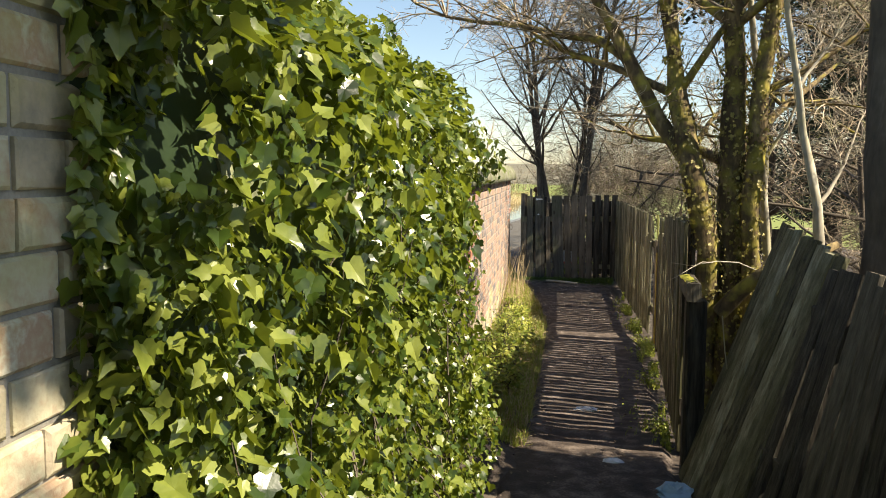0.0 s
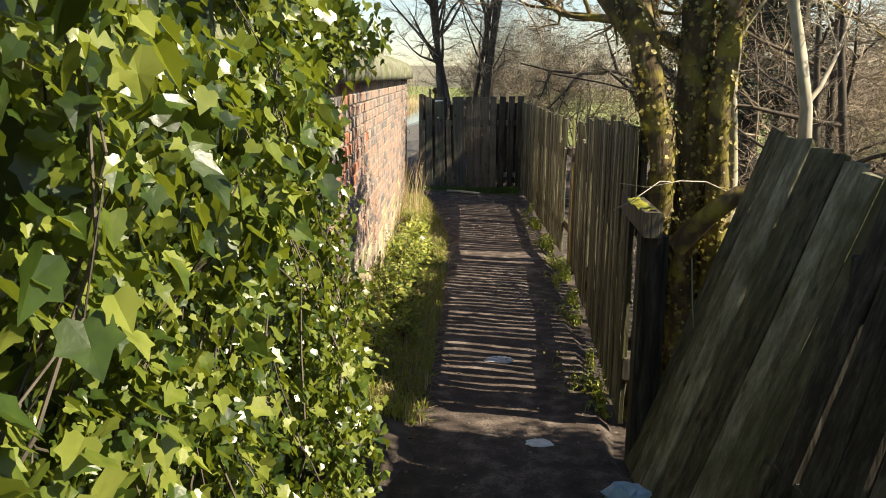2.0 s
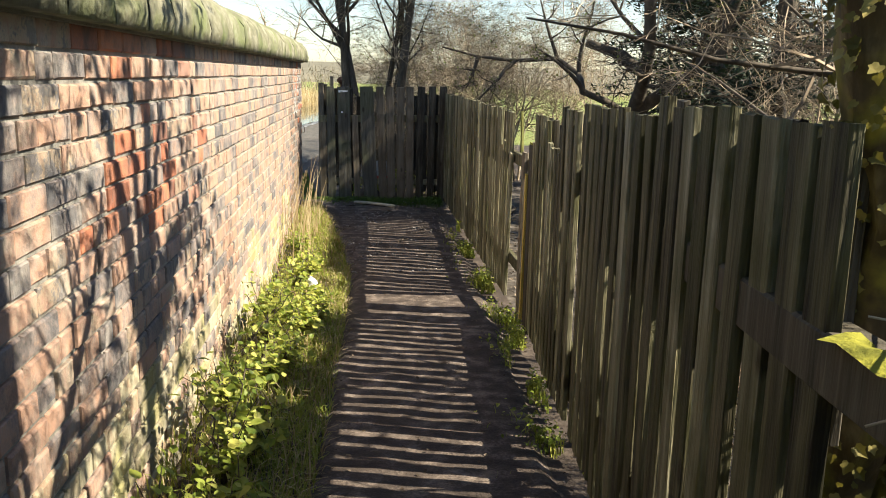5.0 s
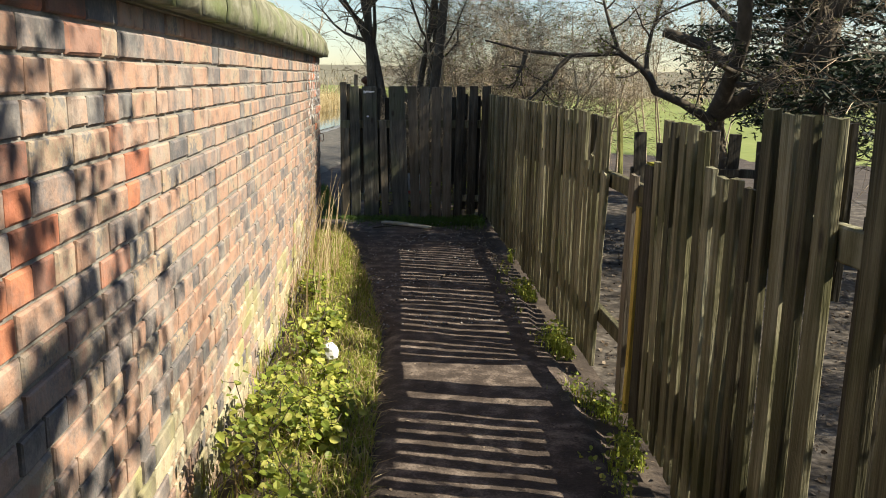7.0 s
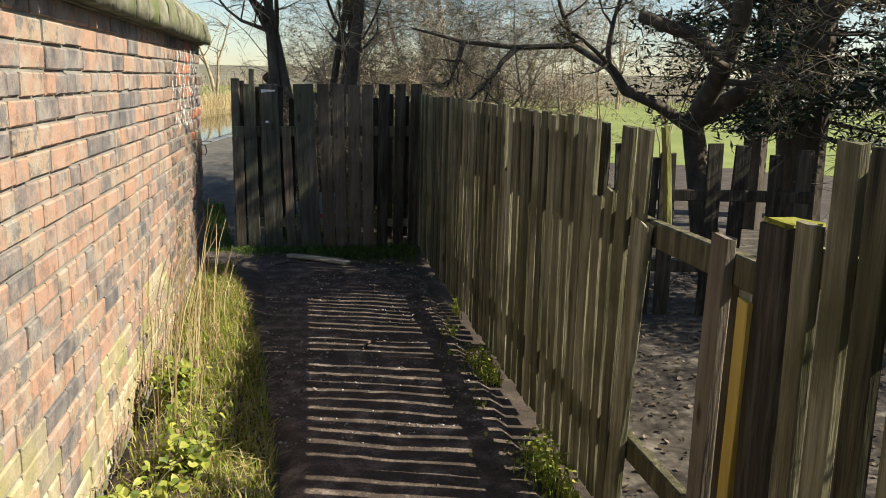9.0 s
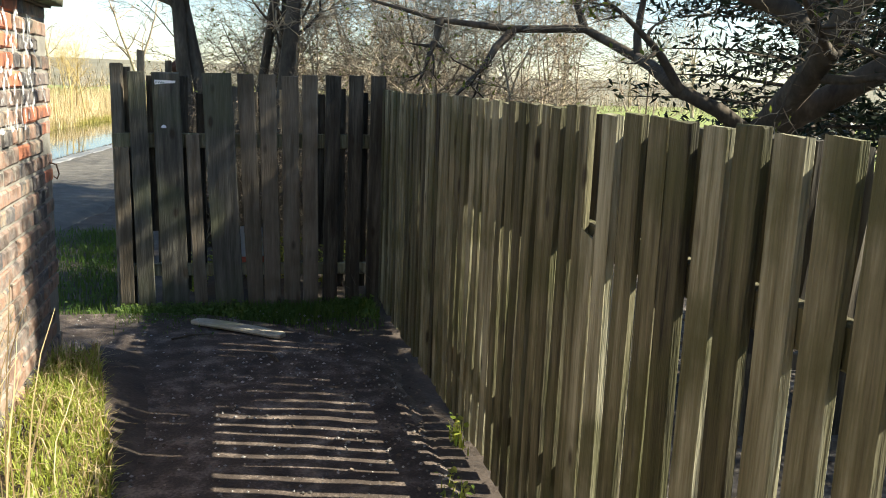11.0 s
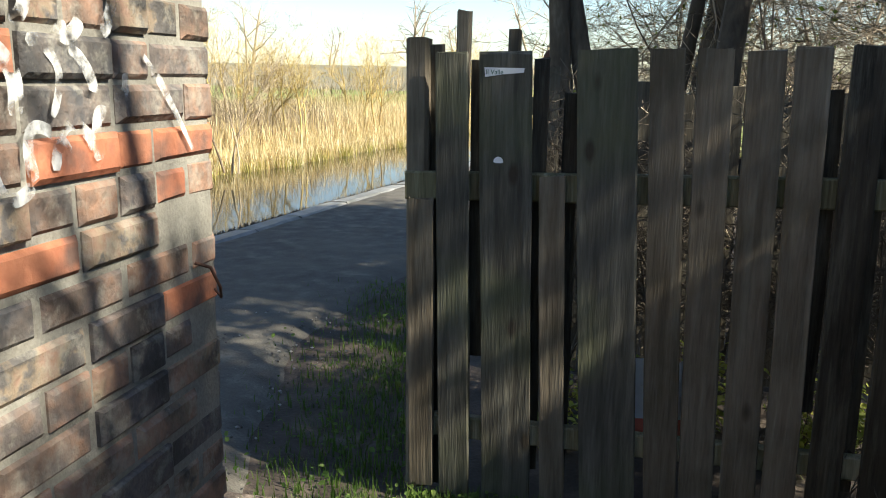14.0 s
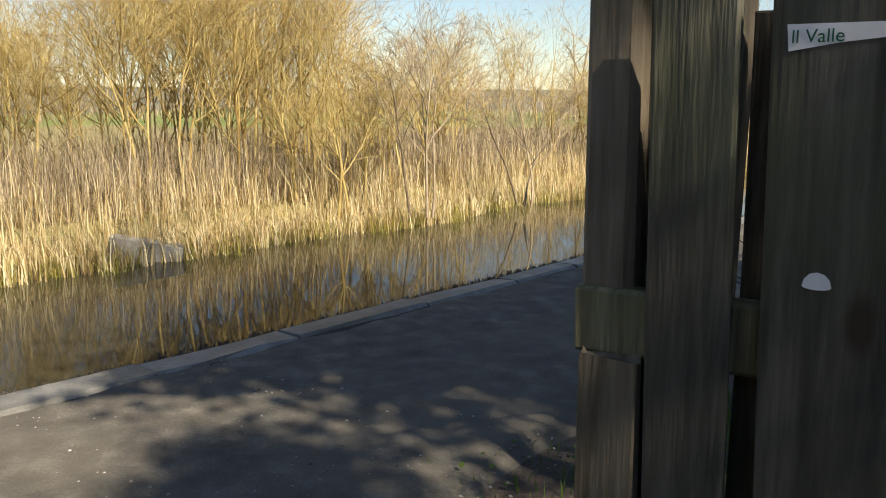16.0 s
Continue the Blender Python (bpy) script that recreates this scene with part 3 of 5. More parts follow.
add_board(fence_a, 1.27, 10.08, 1.13, 1.46, 0.03, 0.02, 90, 12, mat=M_MOSSY)
for zz in (1.10, 0.32):
    add_rail(fence_a, (1.235, 9.30, zz + 0.02), (1.235, 12.4, zz))
    add_rail(fence_a, (1.235, 12.41, zz), (1.235, 15.46, zz + 0.01))
for yq, ztop in ((9.66, 1.14), (12.4, 1.30), (15.42, 1.30)):
    add_board(fence_a, 1.31, yq, -0.05, ztop, 0.10, 0.10, 90, 0, 0, M_DARK, name="post")

fence_b = thing("timber_fence", 1.05, 8.3, 0, "weathered timber fence with uneven broken board tops", "fence", "path fences")


def tops_b(y):
    if y > 9.12:
        return 1.30
    if y > 8.46:
        return 1.48
    if y > 7.90:
        return 1.345
    if y > 7.36:
        return 1.565
    return 0 if y > 7.29 else 1.605


run(fence_b, 6.15, 9.20, tops_b, pitch=0.13, gap=0.045)
add_rail(fence_b, (fence_x(6.1) + 0.035, 6.1, 1.34), (fence_x(9.3) + 0.035, 9.3, 1.20))
add_rail(fence_b, (fence_x(7.3) + 0.03, 7.3, 0.37), (fence_x(9.3) + 0.03, 9.3, 0.35), 0.26, 0.025)
add_rail(fence_b, (fence_x(6.1) + 0.035, 6.1, 0.52), (fence_x(7.28) + 0.035, 7.28, 0.46))
add_board(fence_b, 1.20, 9.60, 0.0, 1.20, 0.09, 0.03, 88, -1, 0, M_BROWN)
# Narrow yellow board standing in for a sunlit board edge.
add_board(fence_b, 1.185, 9.45, 0.05, 1.075, 0.055, 0.02, 86, -2, 0, M_YELLOW)
add_board(fence_b, 1.235, 9.33, -0.05, 1.27, 0.15, 0.10, 88, 0, 0, M_DARK, name="post")
add_board(fence_b, 1.235, 9.33, 1.272, 1.285, 0.12, 0.10, 88, 0, 0, M_MOSS, name="moss_cap")
add_board(fence_b, fence_x(7.33) + 0.08, 7.33, 0.02, 1.36, 0.10, 0.10, 86, 0, 0, M_DARK, name="post")

fence_c = thing("timber_fence", 0.84, 5.6, 0.2, "weathered grey-brown timber fence panel with mossy rail", "fence", "path fences")
run(fence_c, 5.03, 6.12, lambda y: 1.645 if y < 6.0 else 1.67, pitch=0.122, gap=0.036, low=0.02)
for zz in (1.30, 0.55):
    add_rail(fence_c, (0.77 if zz > 1 else 0.82, 4.56 if zz > 1 else 5.0, zz), (fence_x(6.12) + 0.04, 6.12, zz - 0.02), 0.10, 0.075, M_DARK)
add_board(fence_c, 0.80, 4.66, 0.1, 1.25, 0.13, 0.11, 86, 0, 0, M_DARK, name="post")
mossy = Soup()
for i in range(9):
    for k in range(4):
        mossy.v.append((0.745 + 0.022 * k + 0.006 * (i / 9), 4.60 + i * 0.05, 1.352 + 0.006 * math.sin(i * 2.1 + k) - (0.006 if k in (0, 3) else 0)))
for i in range(8):
    for k in range(3):
        mossy.f.append((i * 4 + k, i * 4 + k + 1, i * 4 + 5 + k, i * 4 + 4 + k))
        mossy.m.append(0)
part("moss", mossy, M_MOSS, fence_c, "bright green moss on the rail", smooth=True)

fence_l = thing("leaning_fence_panel", 1.0, 4.1, 0.3, "dark weathered timber fence panel leaning away from the path", "fence", "path fences")
y = 4.56
while y > 3.58:
    top = 1.68 - (4.56 - y) * 0.10
    lng = (top - 0.28) / math.cos(radians(19.4))
    add_board(fence_l, 0.74, y, 0.28, 0.28 + lng + frng.uniform(-0.012, 0.012), 0.127, 0.022, 90, frng.uniform(-0.25, 0.25), 19.4, M_BOARD, 0.01)
    y -= 0.134
for zz in (0.62, 1.32):
    xx = 0.771 + (zz - 0.39) * 0.352 + 0.035
    add_rail(fence_l, (xx, 3.56, zz), (xx, 4.60, zz))

fence_d = thing("timber_fence", 1.2, 2.4, 0.4, "timber fence darkened in colour for deep shade, with light showing between boards", "fence", "path fences")
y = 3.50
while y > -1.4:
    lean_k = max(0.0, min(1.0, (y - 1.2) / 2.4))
    # Deep shade put into these boards' colour through the dark material.
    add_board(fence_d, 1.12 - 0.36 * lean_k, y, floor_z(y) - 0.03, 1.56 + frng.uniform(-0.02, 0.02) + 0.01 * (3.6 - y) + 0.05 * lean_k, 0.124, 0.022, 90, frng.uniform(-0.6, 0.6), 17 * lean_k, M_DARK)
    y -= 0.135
for zz in (0.75, 1.35):
    add_rail(fence_d, (1.16, -1.4, zz), (1.16, 1.3, zz), mat=M_DARK)
    add_rail(fence_d, (1.16, 1.31, zz), (0.80 + (zz - 0.37) * 0.306, 3.6, zz), mat=M_DARK)

# fence across the end of the path
EY = 15.50
fence_e = thing("end_fence", 0.35, EY, 0, "tall rough fence of mixed grey and brown boards", "fence", "path fences")
add_board(fence_e, -0.49, EY + 0.055, 0.0, 1.575, 0.075, 0.075, 0, 0, 0, M_BROWN, name="post")
add_board(fence_e, -0.435, EY + 0.075, 0.0, 1.555, 0.05, 0.03, 0, 0, 0, M_DARK)
END = [(-0.465, 0.085, 1.05, M_BROWN, -0.3), (-0.366, 0.105, 1.518, M_GREY, -1.0), (-0.193, 0.166, 1.526, M_GREY, -1.4), (-0.035, 0.083, 1.135, M_BROWN, -2.0), (0.120, 0.183, 1.532, M_GREY, -2.6),
       (0.298, 0.104, 1.538, M_BROWN, -2.4), (0.438, 0.106, 1.531, M_BROWN, -1.4), (0.583, 0.108, 1.534, M_BROWN, -0.8), (0.712, 0.102, 1.541, M_BROWN, -0.6),
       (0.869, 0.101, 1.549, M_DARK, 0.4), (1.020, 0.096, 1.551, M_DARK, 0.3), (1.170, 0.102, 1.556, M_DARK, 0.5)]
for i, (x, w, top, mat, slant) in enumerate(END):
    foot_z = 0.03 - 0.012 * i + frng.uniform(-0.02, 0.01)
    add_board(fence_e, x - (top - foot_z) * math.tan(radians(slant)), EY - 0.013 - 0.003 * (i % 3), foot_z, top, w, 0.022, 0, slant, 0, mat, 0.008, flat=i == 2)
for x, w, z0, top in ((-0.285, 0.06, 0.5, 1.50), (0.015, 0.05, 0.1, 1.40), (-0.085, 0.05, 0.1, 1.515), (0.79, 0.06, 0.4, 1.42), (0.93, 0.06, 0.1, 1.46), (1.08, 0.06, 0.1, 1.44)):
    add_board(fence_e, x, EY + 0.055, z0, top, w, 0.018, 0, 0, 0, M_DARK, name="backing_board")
add_rail(fence_e, (-0.525, EY + 0.022, 1.092), (1.30, EY + 0.022, 1.12), 0.095, 0.042)
add_rail(fence_e, (-0.50, EY + 0.022, 0.25), (1.29, EY + 0.022, 0.235), 0.08, 0.042)
add_board(fence_e, -0.375, EY + 0.09, 0.0, 1.655, 0.045, 0.045, 0, 1, 0, M_BROWN, name="post")
add_board(fence_e, -0.235, EY + 0.10, 0.0, 1.605, 0.04, 0.04, 0, 2, 0, M_DARK, name="post")
add_board(fence_e, 1.245, EY + 0.06, -0.05, 1.42, 0.09, 0.09, 0, 0, 0, M_DARK, name="post")

sticker = Soup()
sx, sy, sz = -0.193, EY - 0.0315, 1.468
sticker.add([(sx - 0.062, sy, sz - 0.020), (sx - 0.01, sy, sz - 0.012), (sx + 0.06, sy, sz - 0.006), (sx + 0.062, sy, sz + 0.008), (sx - 0.065, sy, sz + 0.010),
             (sx - 0.062, sy + 0.001, sz - 0.020), (sx - 0.01, sy + 0.001, sz - 0.012), (sx + 0.06, sy + 0.001, sz - 0.006), (sx + 0.062, sy + 0.001, sz + 0.008), (sx - 0.065, sy + 0.001, sz + 0.010)],
            [(0, 1, 2, 3, 4), (9, 8, 7, 6, 5)])
label_ob = tagged(part("torn_label", sticker, M_WHITE), "torn white paper label with green letters on a board", "label")
txt = bpy.data.curves.new("lettering", "FONT")
txt.body, txt.size, txt.extrude = "ll Valle", 0.021, 0.0003
txt.materials.append(M_LETTER)
lettering = new("lettering", txt)
lettering.parent = label_ob
lettering.matrix_basis = pose(sx - 0.060, sy - 0.001, sz - 0.011, 90, 0, 0)
# White half-round disc on the face of a grey board.
spot = Soup()
spot.v = [(-0.207 + 0.016 * math.cos(a), EY - 0.0312 - 0.0006 * k, 1.182 + (0.017 * math.sin(a) if a <= math.pi else 0.004 * math.sin(a))) for k in (0, 1) for a in np.linspace(0, 2 * math.pi, 12, endpoint=False)]
spot.f = [tuple(range(12)), tuple(range(12, 24))[::-1]] + [(i, (i + 1) % 12, 12 + (i + 1) % 12, 12 + i) for i in range(12)]
spot.m = [0] * 14
tagged(part("paint_patch", spot, M_WHITE), "small white half-round patch on a grey board", "paint mark")


# ---- plants ----
def grow(s, p, d, length, r, level, rng, spec, thin=0.0018):
    """A tapered limb that wanders and throws side limbs; spec per level: (segments, wander, children, spread, shrink, upward, sides)."""
    segs, wander, kids, spread, shrink, up, sides = spec[level]
    pts, rad = [Vector(p)], [r]
    d = Vector(d).normalized()
    step = length / segs
    for i in range(segs):
        d = (d + Vector((rng.gauss(0, wander), rng.gauss(0, wander), rng.gauss(0, wander) + up))).normalized()
        pts.append(pts[-1] + d * step)
        rad.append(max(r * (1 - 0.8 * (i + 1) / segs), thin))
    s[min(level, len(s) - 1)].tube(pts, rad, sides)
    if level + 1 < len(spec):
        for k in range(kids):
            q = rng.uniform(0.25, 1.0) if level else rng.uniform(0.3, 1.0)
            i = min(int(q * segs), segs - 1)
            a = pts[i].lerp(pts[i + 1], q * segs - i)
            axis_d = (pts[i + 1] - pts[i]).normalized()
            side = Vector((rng.gauss(0, 1), rng.gauss(0, 1), rng.gauss(0, 0.6))).normalized()
            nd = (axis_d * (1 - spread) + side * spread).normalized()
            grow(s, a, nd, length * shrink * rng.uniform(0.6, 1.15) * (1.15 - 0.5 * q), rad[i] * 0.55, level + 1, rng, spec, thin)


TREE = [(8, 0.05, 9, 0.62, 0.55, 0.03, 7), (6, 0.14, 7, 0.65, 0.5, 0.04, 5), (5, 0.2, 6, 0.65, 0.5, 0.02, 3), (3, 0.2, 0, 0.6, 0.5, 0.0, 3)]


def tree(name, x, y, z, height, r, seed, label, mats, spec=TREE, lean=(0, 0), stems=1, category="tree", buds=0, group="", scatter=0.18):
    rng = random.Random(seed)
    t = thing(name, x, y, z, label, category, group)
    woody, twigs = Soup(), Soup()
    for k in range(stems):
        o = Vector((x + (rng.uniform(-scatter, scatter) if stems > 1 else 0), y + (rng.uniform(-scatter, scatter) if stems > 1 else 0), z - 0.08))
        grow([woody, woody, twigs], o, (lean[0] + rng.uniform(-0.1, 0.1), lean[1] + rng.uniform(-0.1, 0.1), 1), height * rng.uniform(0.85, 1.1), r * rng.uniform(0.8, 1.1), 0, rng, spec)
    part("trunk", woody, mats[0], t, smooth=True)
    part("crown", twigs, mats[1], t, "bare fine twigs", kind="stuff")
    if buds:
        leafy = Soup()
        for k in range(buds):
            p = Vector(rng.choice(twigs.v))
            a, b = Vector((rng.gauss(0, 1), rng.gauss(0, 1), rng.gauss(0, 1))).normalized() * 0.02, Vector((rng.gauss(0, 1), rng.gauss(0, 1), rng.gauss(0, 1))).normalized() * 0.012
            leafy.add([p, p + a + b, p + a * 2, p + a - b], [(0, 1, 2, 3)])
        part("leaves", leafy, M_BUD, t, "small opening spring leaves", kind="stuff")
    return t


TALL = [(9, 0.035, 20, 0.5, 0.34, 0.03, 7), (6, 0.12, 10, 0.6, 0.5, 0.05, 4), (4, 0.18, 8, 0.6, 0.5, 0.02, 3), (3, 0.2, 0, 0.6, 0.5, 0.0, 3)]
for i, (x, y, r, h, lx) in enumerate(((-0.03, 17.75, 0.085, 7.5, -0.03), (0.16, 17.65, 0.075, 7.0, -0.10), (0.46, 19.1, 0.10, 8.5, 0.03), (0.52, 17.25, 0.085, 7.5, 0.06), (0.30, 18.3, 0.06, 6.5, 0.0), (0.66, 18.0, 0.05, 6.5, 0.05))):
    tree("slender_tree", x, y, 0, h, r, 50 + i, "slender bare tree with dark bark behind the end fence", (M_BARK, M_TWIG), TALL, (lx, 0), group="trees behind the end fence")

THICKET = [(7, 0.14, 9, 0.6, 0.5, 0.03, 4), (5, 0.2, 8, 0.65, 0.6, 0.0, 3), (3, 0.25, 6, 0.65, 0.6, 0.0, 3), (2, 0.2, 0, 0.6, 0.5, 0.0, 3)]
for i, (x, y, h, n) in enumerate(((1.5, 17.6, 2.6, 5), (2.6, 18.2, 2.8, 5), (1.9, 20.0, 3.0, 5), (3.8, 19.6, 2.8, 4), (5.2, 21.5, 3.2, 4), (0.9, 21.5, 3.0, 4), (7.5, 24, 3.5, 4), (2.5, 25, 3.6, 4), (1.0, 18.7, 2.8, 5), (2.1, 16.9, 2.5, 5), (0.6, 20.2, 3.0, 4), (1.6, 22.6, 3.4, 4), (3.0, 21.2, 3.2, 4))):
    tree("hawthorn_bush", x, y, 0, h, 0.022, 80 + i, "bare tangled hawthorn bush with grey-brown twigs", (M_TWIG, M_TWIG), THICKET, stems=n, category="bush", buds=250, group="bushes beyond the fence")

# spreading tree over the fence, with one long low bough
rng = random.Random(7)
big = thing("spreading_tree", 3.65, 14.4, 0, "dark bare spreading tree with a cut stub and long low bough", "tree")
wood, twigs = Soup(), Soup()
SPREAD = [(7, 0.10, 9, 0.6, 0.55, 0.03, 6), (6, 0.18, 9, 0.65, 0.5, 0.02, 4), (4, 0.22, 5, 0.65, 0.5, 0.0, 3), (3, 0.2, 0, 0.6, 0.5, 0.0, 3)]
wood.tube([(3.75, 14.5, -0.1), (3.65, 14.6, 0.7), (3.62, 14.8, 1.27), (3.54, 14.25, 1.64), (3.42, 13.7, 2.1), (3.3, 13.5, 2.8), (3.4, 13.3, 3.6), (3.2, 13.2, 4.6)], [0.14, 0.115, 0.10, 0.085, 0.075, 0.06, 0.045, 0.02], 8)
wood.tube([(3.50, 14.0, 1.75), (3.2, 14.05, 2.0), (2.95, 14.07, 2.07), (2.76, 14.07, 2.13)], [0.07, 0.06, 0.055, 0.05], 7)
wood.tube([(3.6, 14.7, 1.2), (3.2, 14.6, 1.42), (2.88, 14.6, 1.54), (3.0, 15.2, 1.70), (3.05, 15.55, 1.77), (2.86, 16.05, 1.98), (2.2, 15.8, 1.93), (1.7, 16.0, 1.98), (1.2, 16.1, 2.1)], [0.06, 0.05, 0.046, 0.042, 0.038, 0.034, 0.027, 0.02, 0.01], 7)
wood.tube([(3.62, 14.7, 1.3), (4.1, 14.2, 1.75), (4.4, 13.9, 2.3), (4.6, 13.7, 3.2), (4.9, 13.4, 4.2)], [0.09, 0.08, 0.07, 0.05, 0.02], 7)
for base, d, ln in (((3.42, 13.7, 2.1), (-0.7, 0.4, 0.8), 1.6), ((3.3, 13.5, 2.8), (-0.8, -0.3, 0.6), 1.8), ((3.4, 13.3, 3.6), (0.6, 0.5, 0.7), 1.6), ((4.4, 13.9, 2.3), (0.6, -0.3, 0.6), 1.7), ((4.1, 14.2, 1.75), (-0.3, -0.9, 0.3), 1.5),
                    ((2.86, 16.05, 1.98), (-0.3, 0.2, 0.9), 1.0), ((3.05, 15.5, 1.77), (0.2, 0.3, 0.9), 1.1), ((2.2, 15.8, 1.93), (-0.4, -0.3, -0.25), 0.9), ((1.7, 16.0, 1.98), (-0.2, -0.3, -0.5), 0.5), ((2.9, 14.6, 1.54), (-0.5, -0.1, 0.5), 0.9),
                    ((3.5, 14.0, 1.75), (-0.6, -0.5, 0.1), 1.2), ((3.2, 13.2, 4.2), (-0.9, 0.1, 0.4), 1.8), ((4.6, 13.7, 3.2), (0.2, -0.9, 0.4), 1.6), ((3.54, 14.25, 1.64), (0.3, -0.8, -0.1), 1.1)):
    grow([wood, wood, twigs], base, d, ln, 0.035, 0, rng, SPREAD)
part("trunk", wood, M_BARK, big, smooth=True)
part("crown", twigs, M_TWIG, big, "dense fine bare twigs", kind="stuff")
leafy = Soup()
for k in range(900):
    p = Vector(rng.choice(twigs.v))
    a, b = Vector((rng.gauss(0, 1), rng.gauss(0, 1), rng.gauss(0, 1))).normalized() * 0.022, Vector((rng.gauss(0, 1), rng.gauss(0, 1), rng.gauss(0, 1))).normalized() * 0.012
    leafy.add([p, p + a + b, p + a * 2, p + a - b], [(0, 1, 2, 3)])
part("leaves", leafy, M_BUD, big, "small opening spring leaves", kind="stuff")

# mossy stems beside the leaning panel
MOSSY = [(9, 0.06, 7, 0.62, 0.42, 0.05, 8), (6, 0.16, 7, 0.65, 0.5, 0.03, 4), (4, 0.22, 6, 0.65, 0.5, 0.0, 3), (3, 0.2, 0, 0.6, 0.5, 0.0, 3)]


def set_trunk(name, pts, radii, seed, label, mats, boughs, group="", rind=None):
    """A tree whose trunk follows given places; boughs: (index on the trunk, direction, length)."""
    rng = random.Random(seed)
    t = thing(name, *pts[0], label, "tree", group)
    wood, twigs = Soup(), Soup()
    fine, rad = [], []
    for i in range(len(pts) - 1):
        for q in (0, 0.33, 0.66):
            a = Vector(pts[i]).lerp(Vector(pts[i + 1]), q)
            fine.append(a + Vector((rng.uniform(-1, 1), rng.uniform(-1, 1), 0)) * 0.008)
            rad.append((radii[i] * (1 - q) + radii[i + 1] * q) * rng.uniform(0.93, 1.08))
    fine.append(Vector(pts[-1]))
    rad.append(radii[-1])
    wood.tube(fine, rad, 14, 0, 0.45)
    for i, d, ln in boughs:
        grow([wood, wood, twigs], pts[i], d, ln, radii[i] * 0.5, 0, rng, SPREAD)
    part("trunk", wood, mats[0], t, smooth=True)
    part("crown", twigs, mats[1], t, "bare twigs", kind="stuff")
    if rind:
        lv = Soup()
        for k in range(rind):
            i = rng.randrange(len(fine) - 1)
            p = fine[i].lerp(fine[i + 1], rng.random())
            if p.z > 3.6:
                continue
            a = rng.uniform(0, 6.28)
            o = Vector((math.cos(a), math.sin(a), 0))
            leaf_at(lv, p + o * (rad[i] + rng.uniform(0.005, 0.04)), o + Vector((0, 0, rng.uniform(-0.3, 0.8))), rng.uniform(0.008, 0.022), rng)
        part("climbing_ivy", lv, M_TRUNKIVY, t, "small sunlit ivy leaves climbing the trunk", kind="stuff")
    return t


LEAF = [(0, 0), (0.26, -0.14), (0.50, 0.02), (0.48, 0.26), (0.60, 0.50), (0.34, 0.62), (0.17, 0.92), (0, 1.2)]


def leaf_outline(lobed=True):
    half = LEAF if lobed else [(0, 0), (0.28, 0.12), (0.40, 0.42), (0.30, 0.75), (0, 1.1)]
    return half, [(-x, y) for x, y in reversed(half[1:-1])]


IVY_RIGHT, IVY_LEFT = leaf_outline()
OVAL_RIGHT, OVAL_LEFT = leaf_outline(False)


def leaf_at(s, p, normal, size, rng, lobed=True, down=0.7):
    """A folded leaf with a raised rim, its face towards normal, its tip hanging."""
    n = Vector(normal).normalized()
    tip = Vector((rng.gauss(0, 0.5), rng.gauss(0, 0.5), -down + rng.gauss(0, 0.4)))
    tip = tip - n * tip.dot(n)
    if tip.length < 0.05:
        tip = Vector((0.3, 0.5, -0.7))
    tip.normalize()
    side = tip.cross(n)
    R, L = (IVY_RIGHT, IVY_LEFT) if lobed else (OVAL_RIGHT, OVAL_LEFT)
    fold, curl = rng.uniform(0.05, 0.45), rng.uniform(-0.2, 0.25)
    pts = [*R, *L]
    v = [p + (side * x + tip * y + n * (abs(x) * fold - curl * y * y)) * size for x, y in pts]
    v.append(p + (tip * 0.5 - n * 0.25 * curl) * size)
    m = len(pts)
    s.add(v, [(i, (i + 1) % m, m) for i in range(m)])


set_trunk("mossy_tree", [(0.93, 5.30, 0.1), (0.95, 5.25, 0.9), (0.93, 5.12, 1.5), (0.84, 5.1, 1.9), (0.74, 5.2, 2.4), (0.66, 5.3, 3.2), (0.6, 5.3, 4.6)], [0.085, 0.075, 0.07, 0.065, 0.055, 0.045, 0.02], 31,
          "leaning mossy tree trunk beside the fence", (M_MOSSBARK, M_TWIG), ((4, (-0.7, 0.5, 0.5), 1.8), (4, (0.6, -0.2, 0.8), 1.5), (5, (-0.6, -0.4, 0.6), 1.8), (5, (0.3, 0.8, 0.4), 1.5), (6, (0.3, 0.5, 0.8), 1.5), (3, (0.2, 0.9, 0.5), 1.2)), "mossy trees", 1500)
set_trunk("mossy_tree", [(1.12, 5.22, 0.1), (1.10, 5.22, 1.2), (1.08, 5.2, 2.0), (1.06, 5.2, 2.8), (1.02, 5.3, 4.8)], [0.09, 0.08, 0.075, 0.06, 0.02], 32,
          "upright ivy-clad mossy tree trunk beside the fence", (M_MOSSBARK, M_TWIG), ((2, (0.5, 0.6, 0.6), 1.6), (3, (-0.5, 0.5, 0.6), 1.7), (3, (0.7, -0.5, 0.5), 1.6), (4, (-0.4, -0.4, 0.8), 1.5), (2, (-0.3, 0.9, 0.3), 1.3)), "mossy trees", 2600)
set_trunk("mossy_tree", [(1.22, 5.1, 0.1), (1.20, 5.12, 1.0), (1.16, 5.1, 1.72), (1.2, 5.1, 2.4), (1.32, 5.1, 3.4), (1.4, 5.2, 4.6)], [0.06, 0.055, 0.05, 0.045, 0.035, 0.015], 33,
          "thin ivy-clad mossy trunk beside the fence", (M_MOSSBARK, M_TWIG), ((3, (0.8, 0.3, 0.5), 1.4), (4, (0.4, -0.7, 0.5), 1.4), (4, (-0.5, 0.7, 0.4), 1.4)), "mossy trees", 1800)
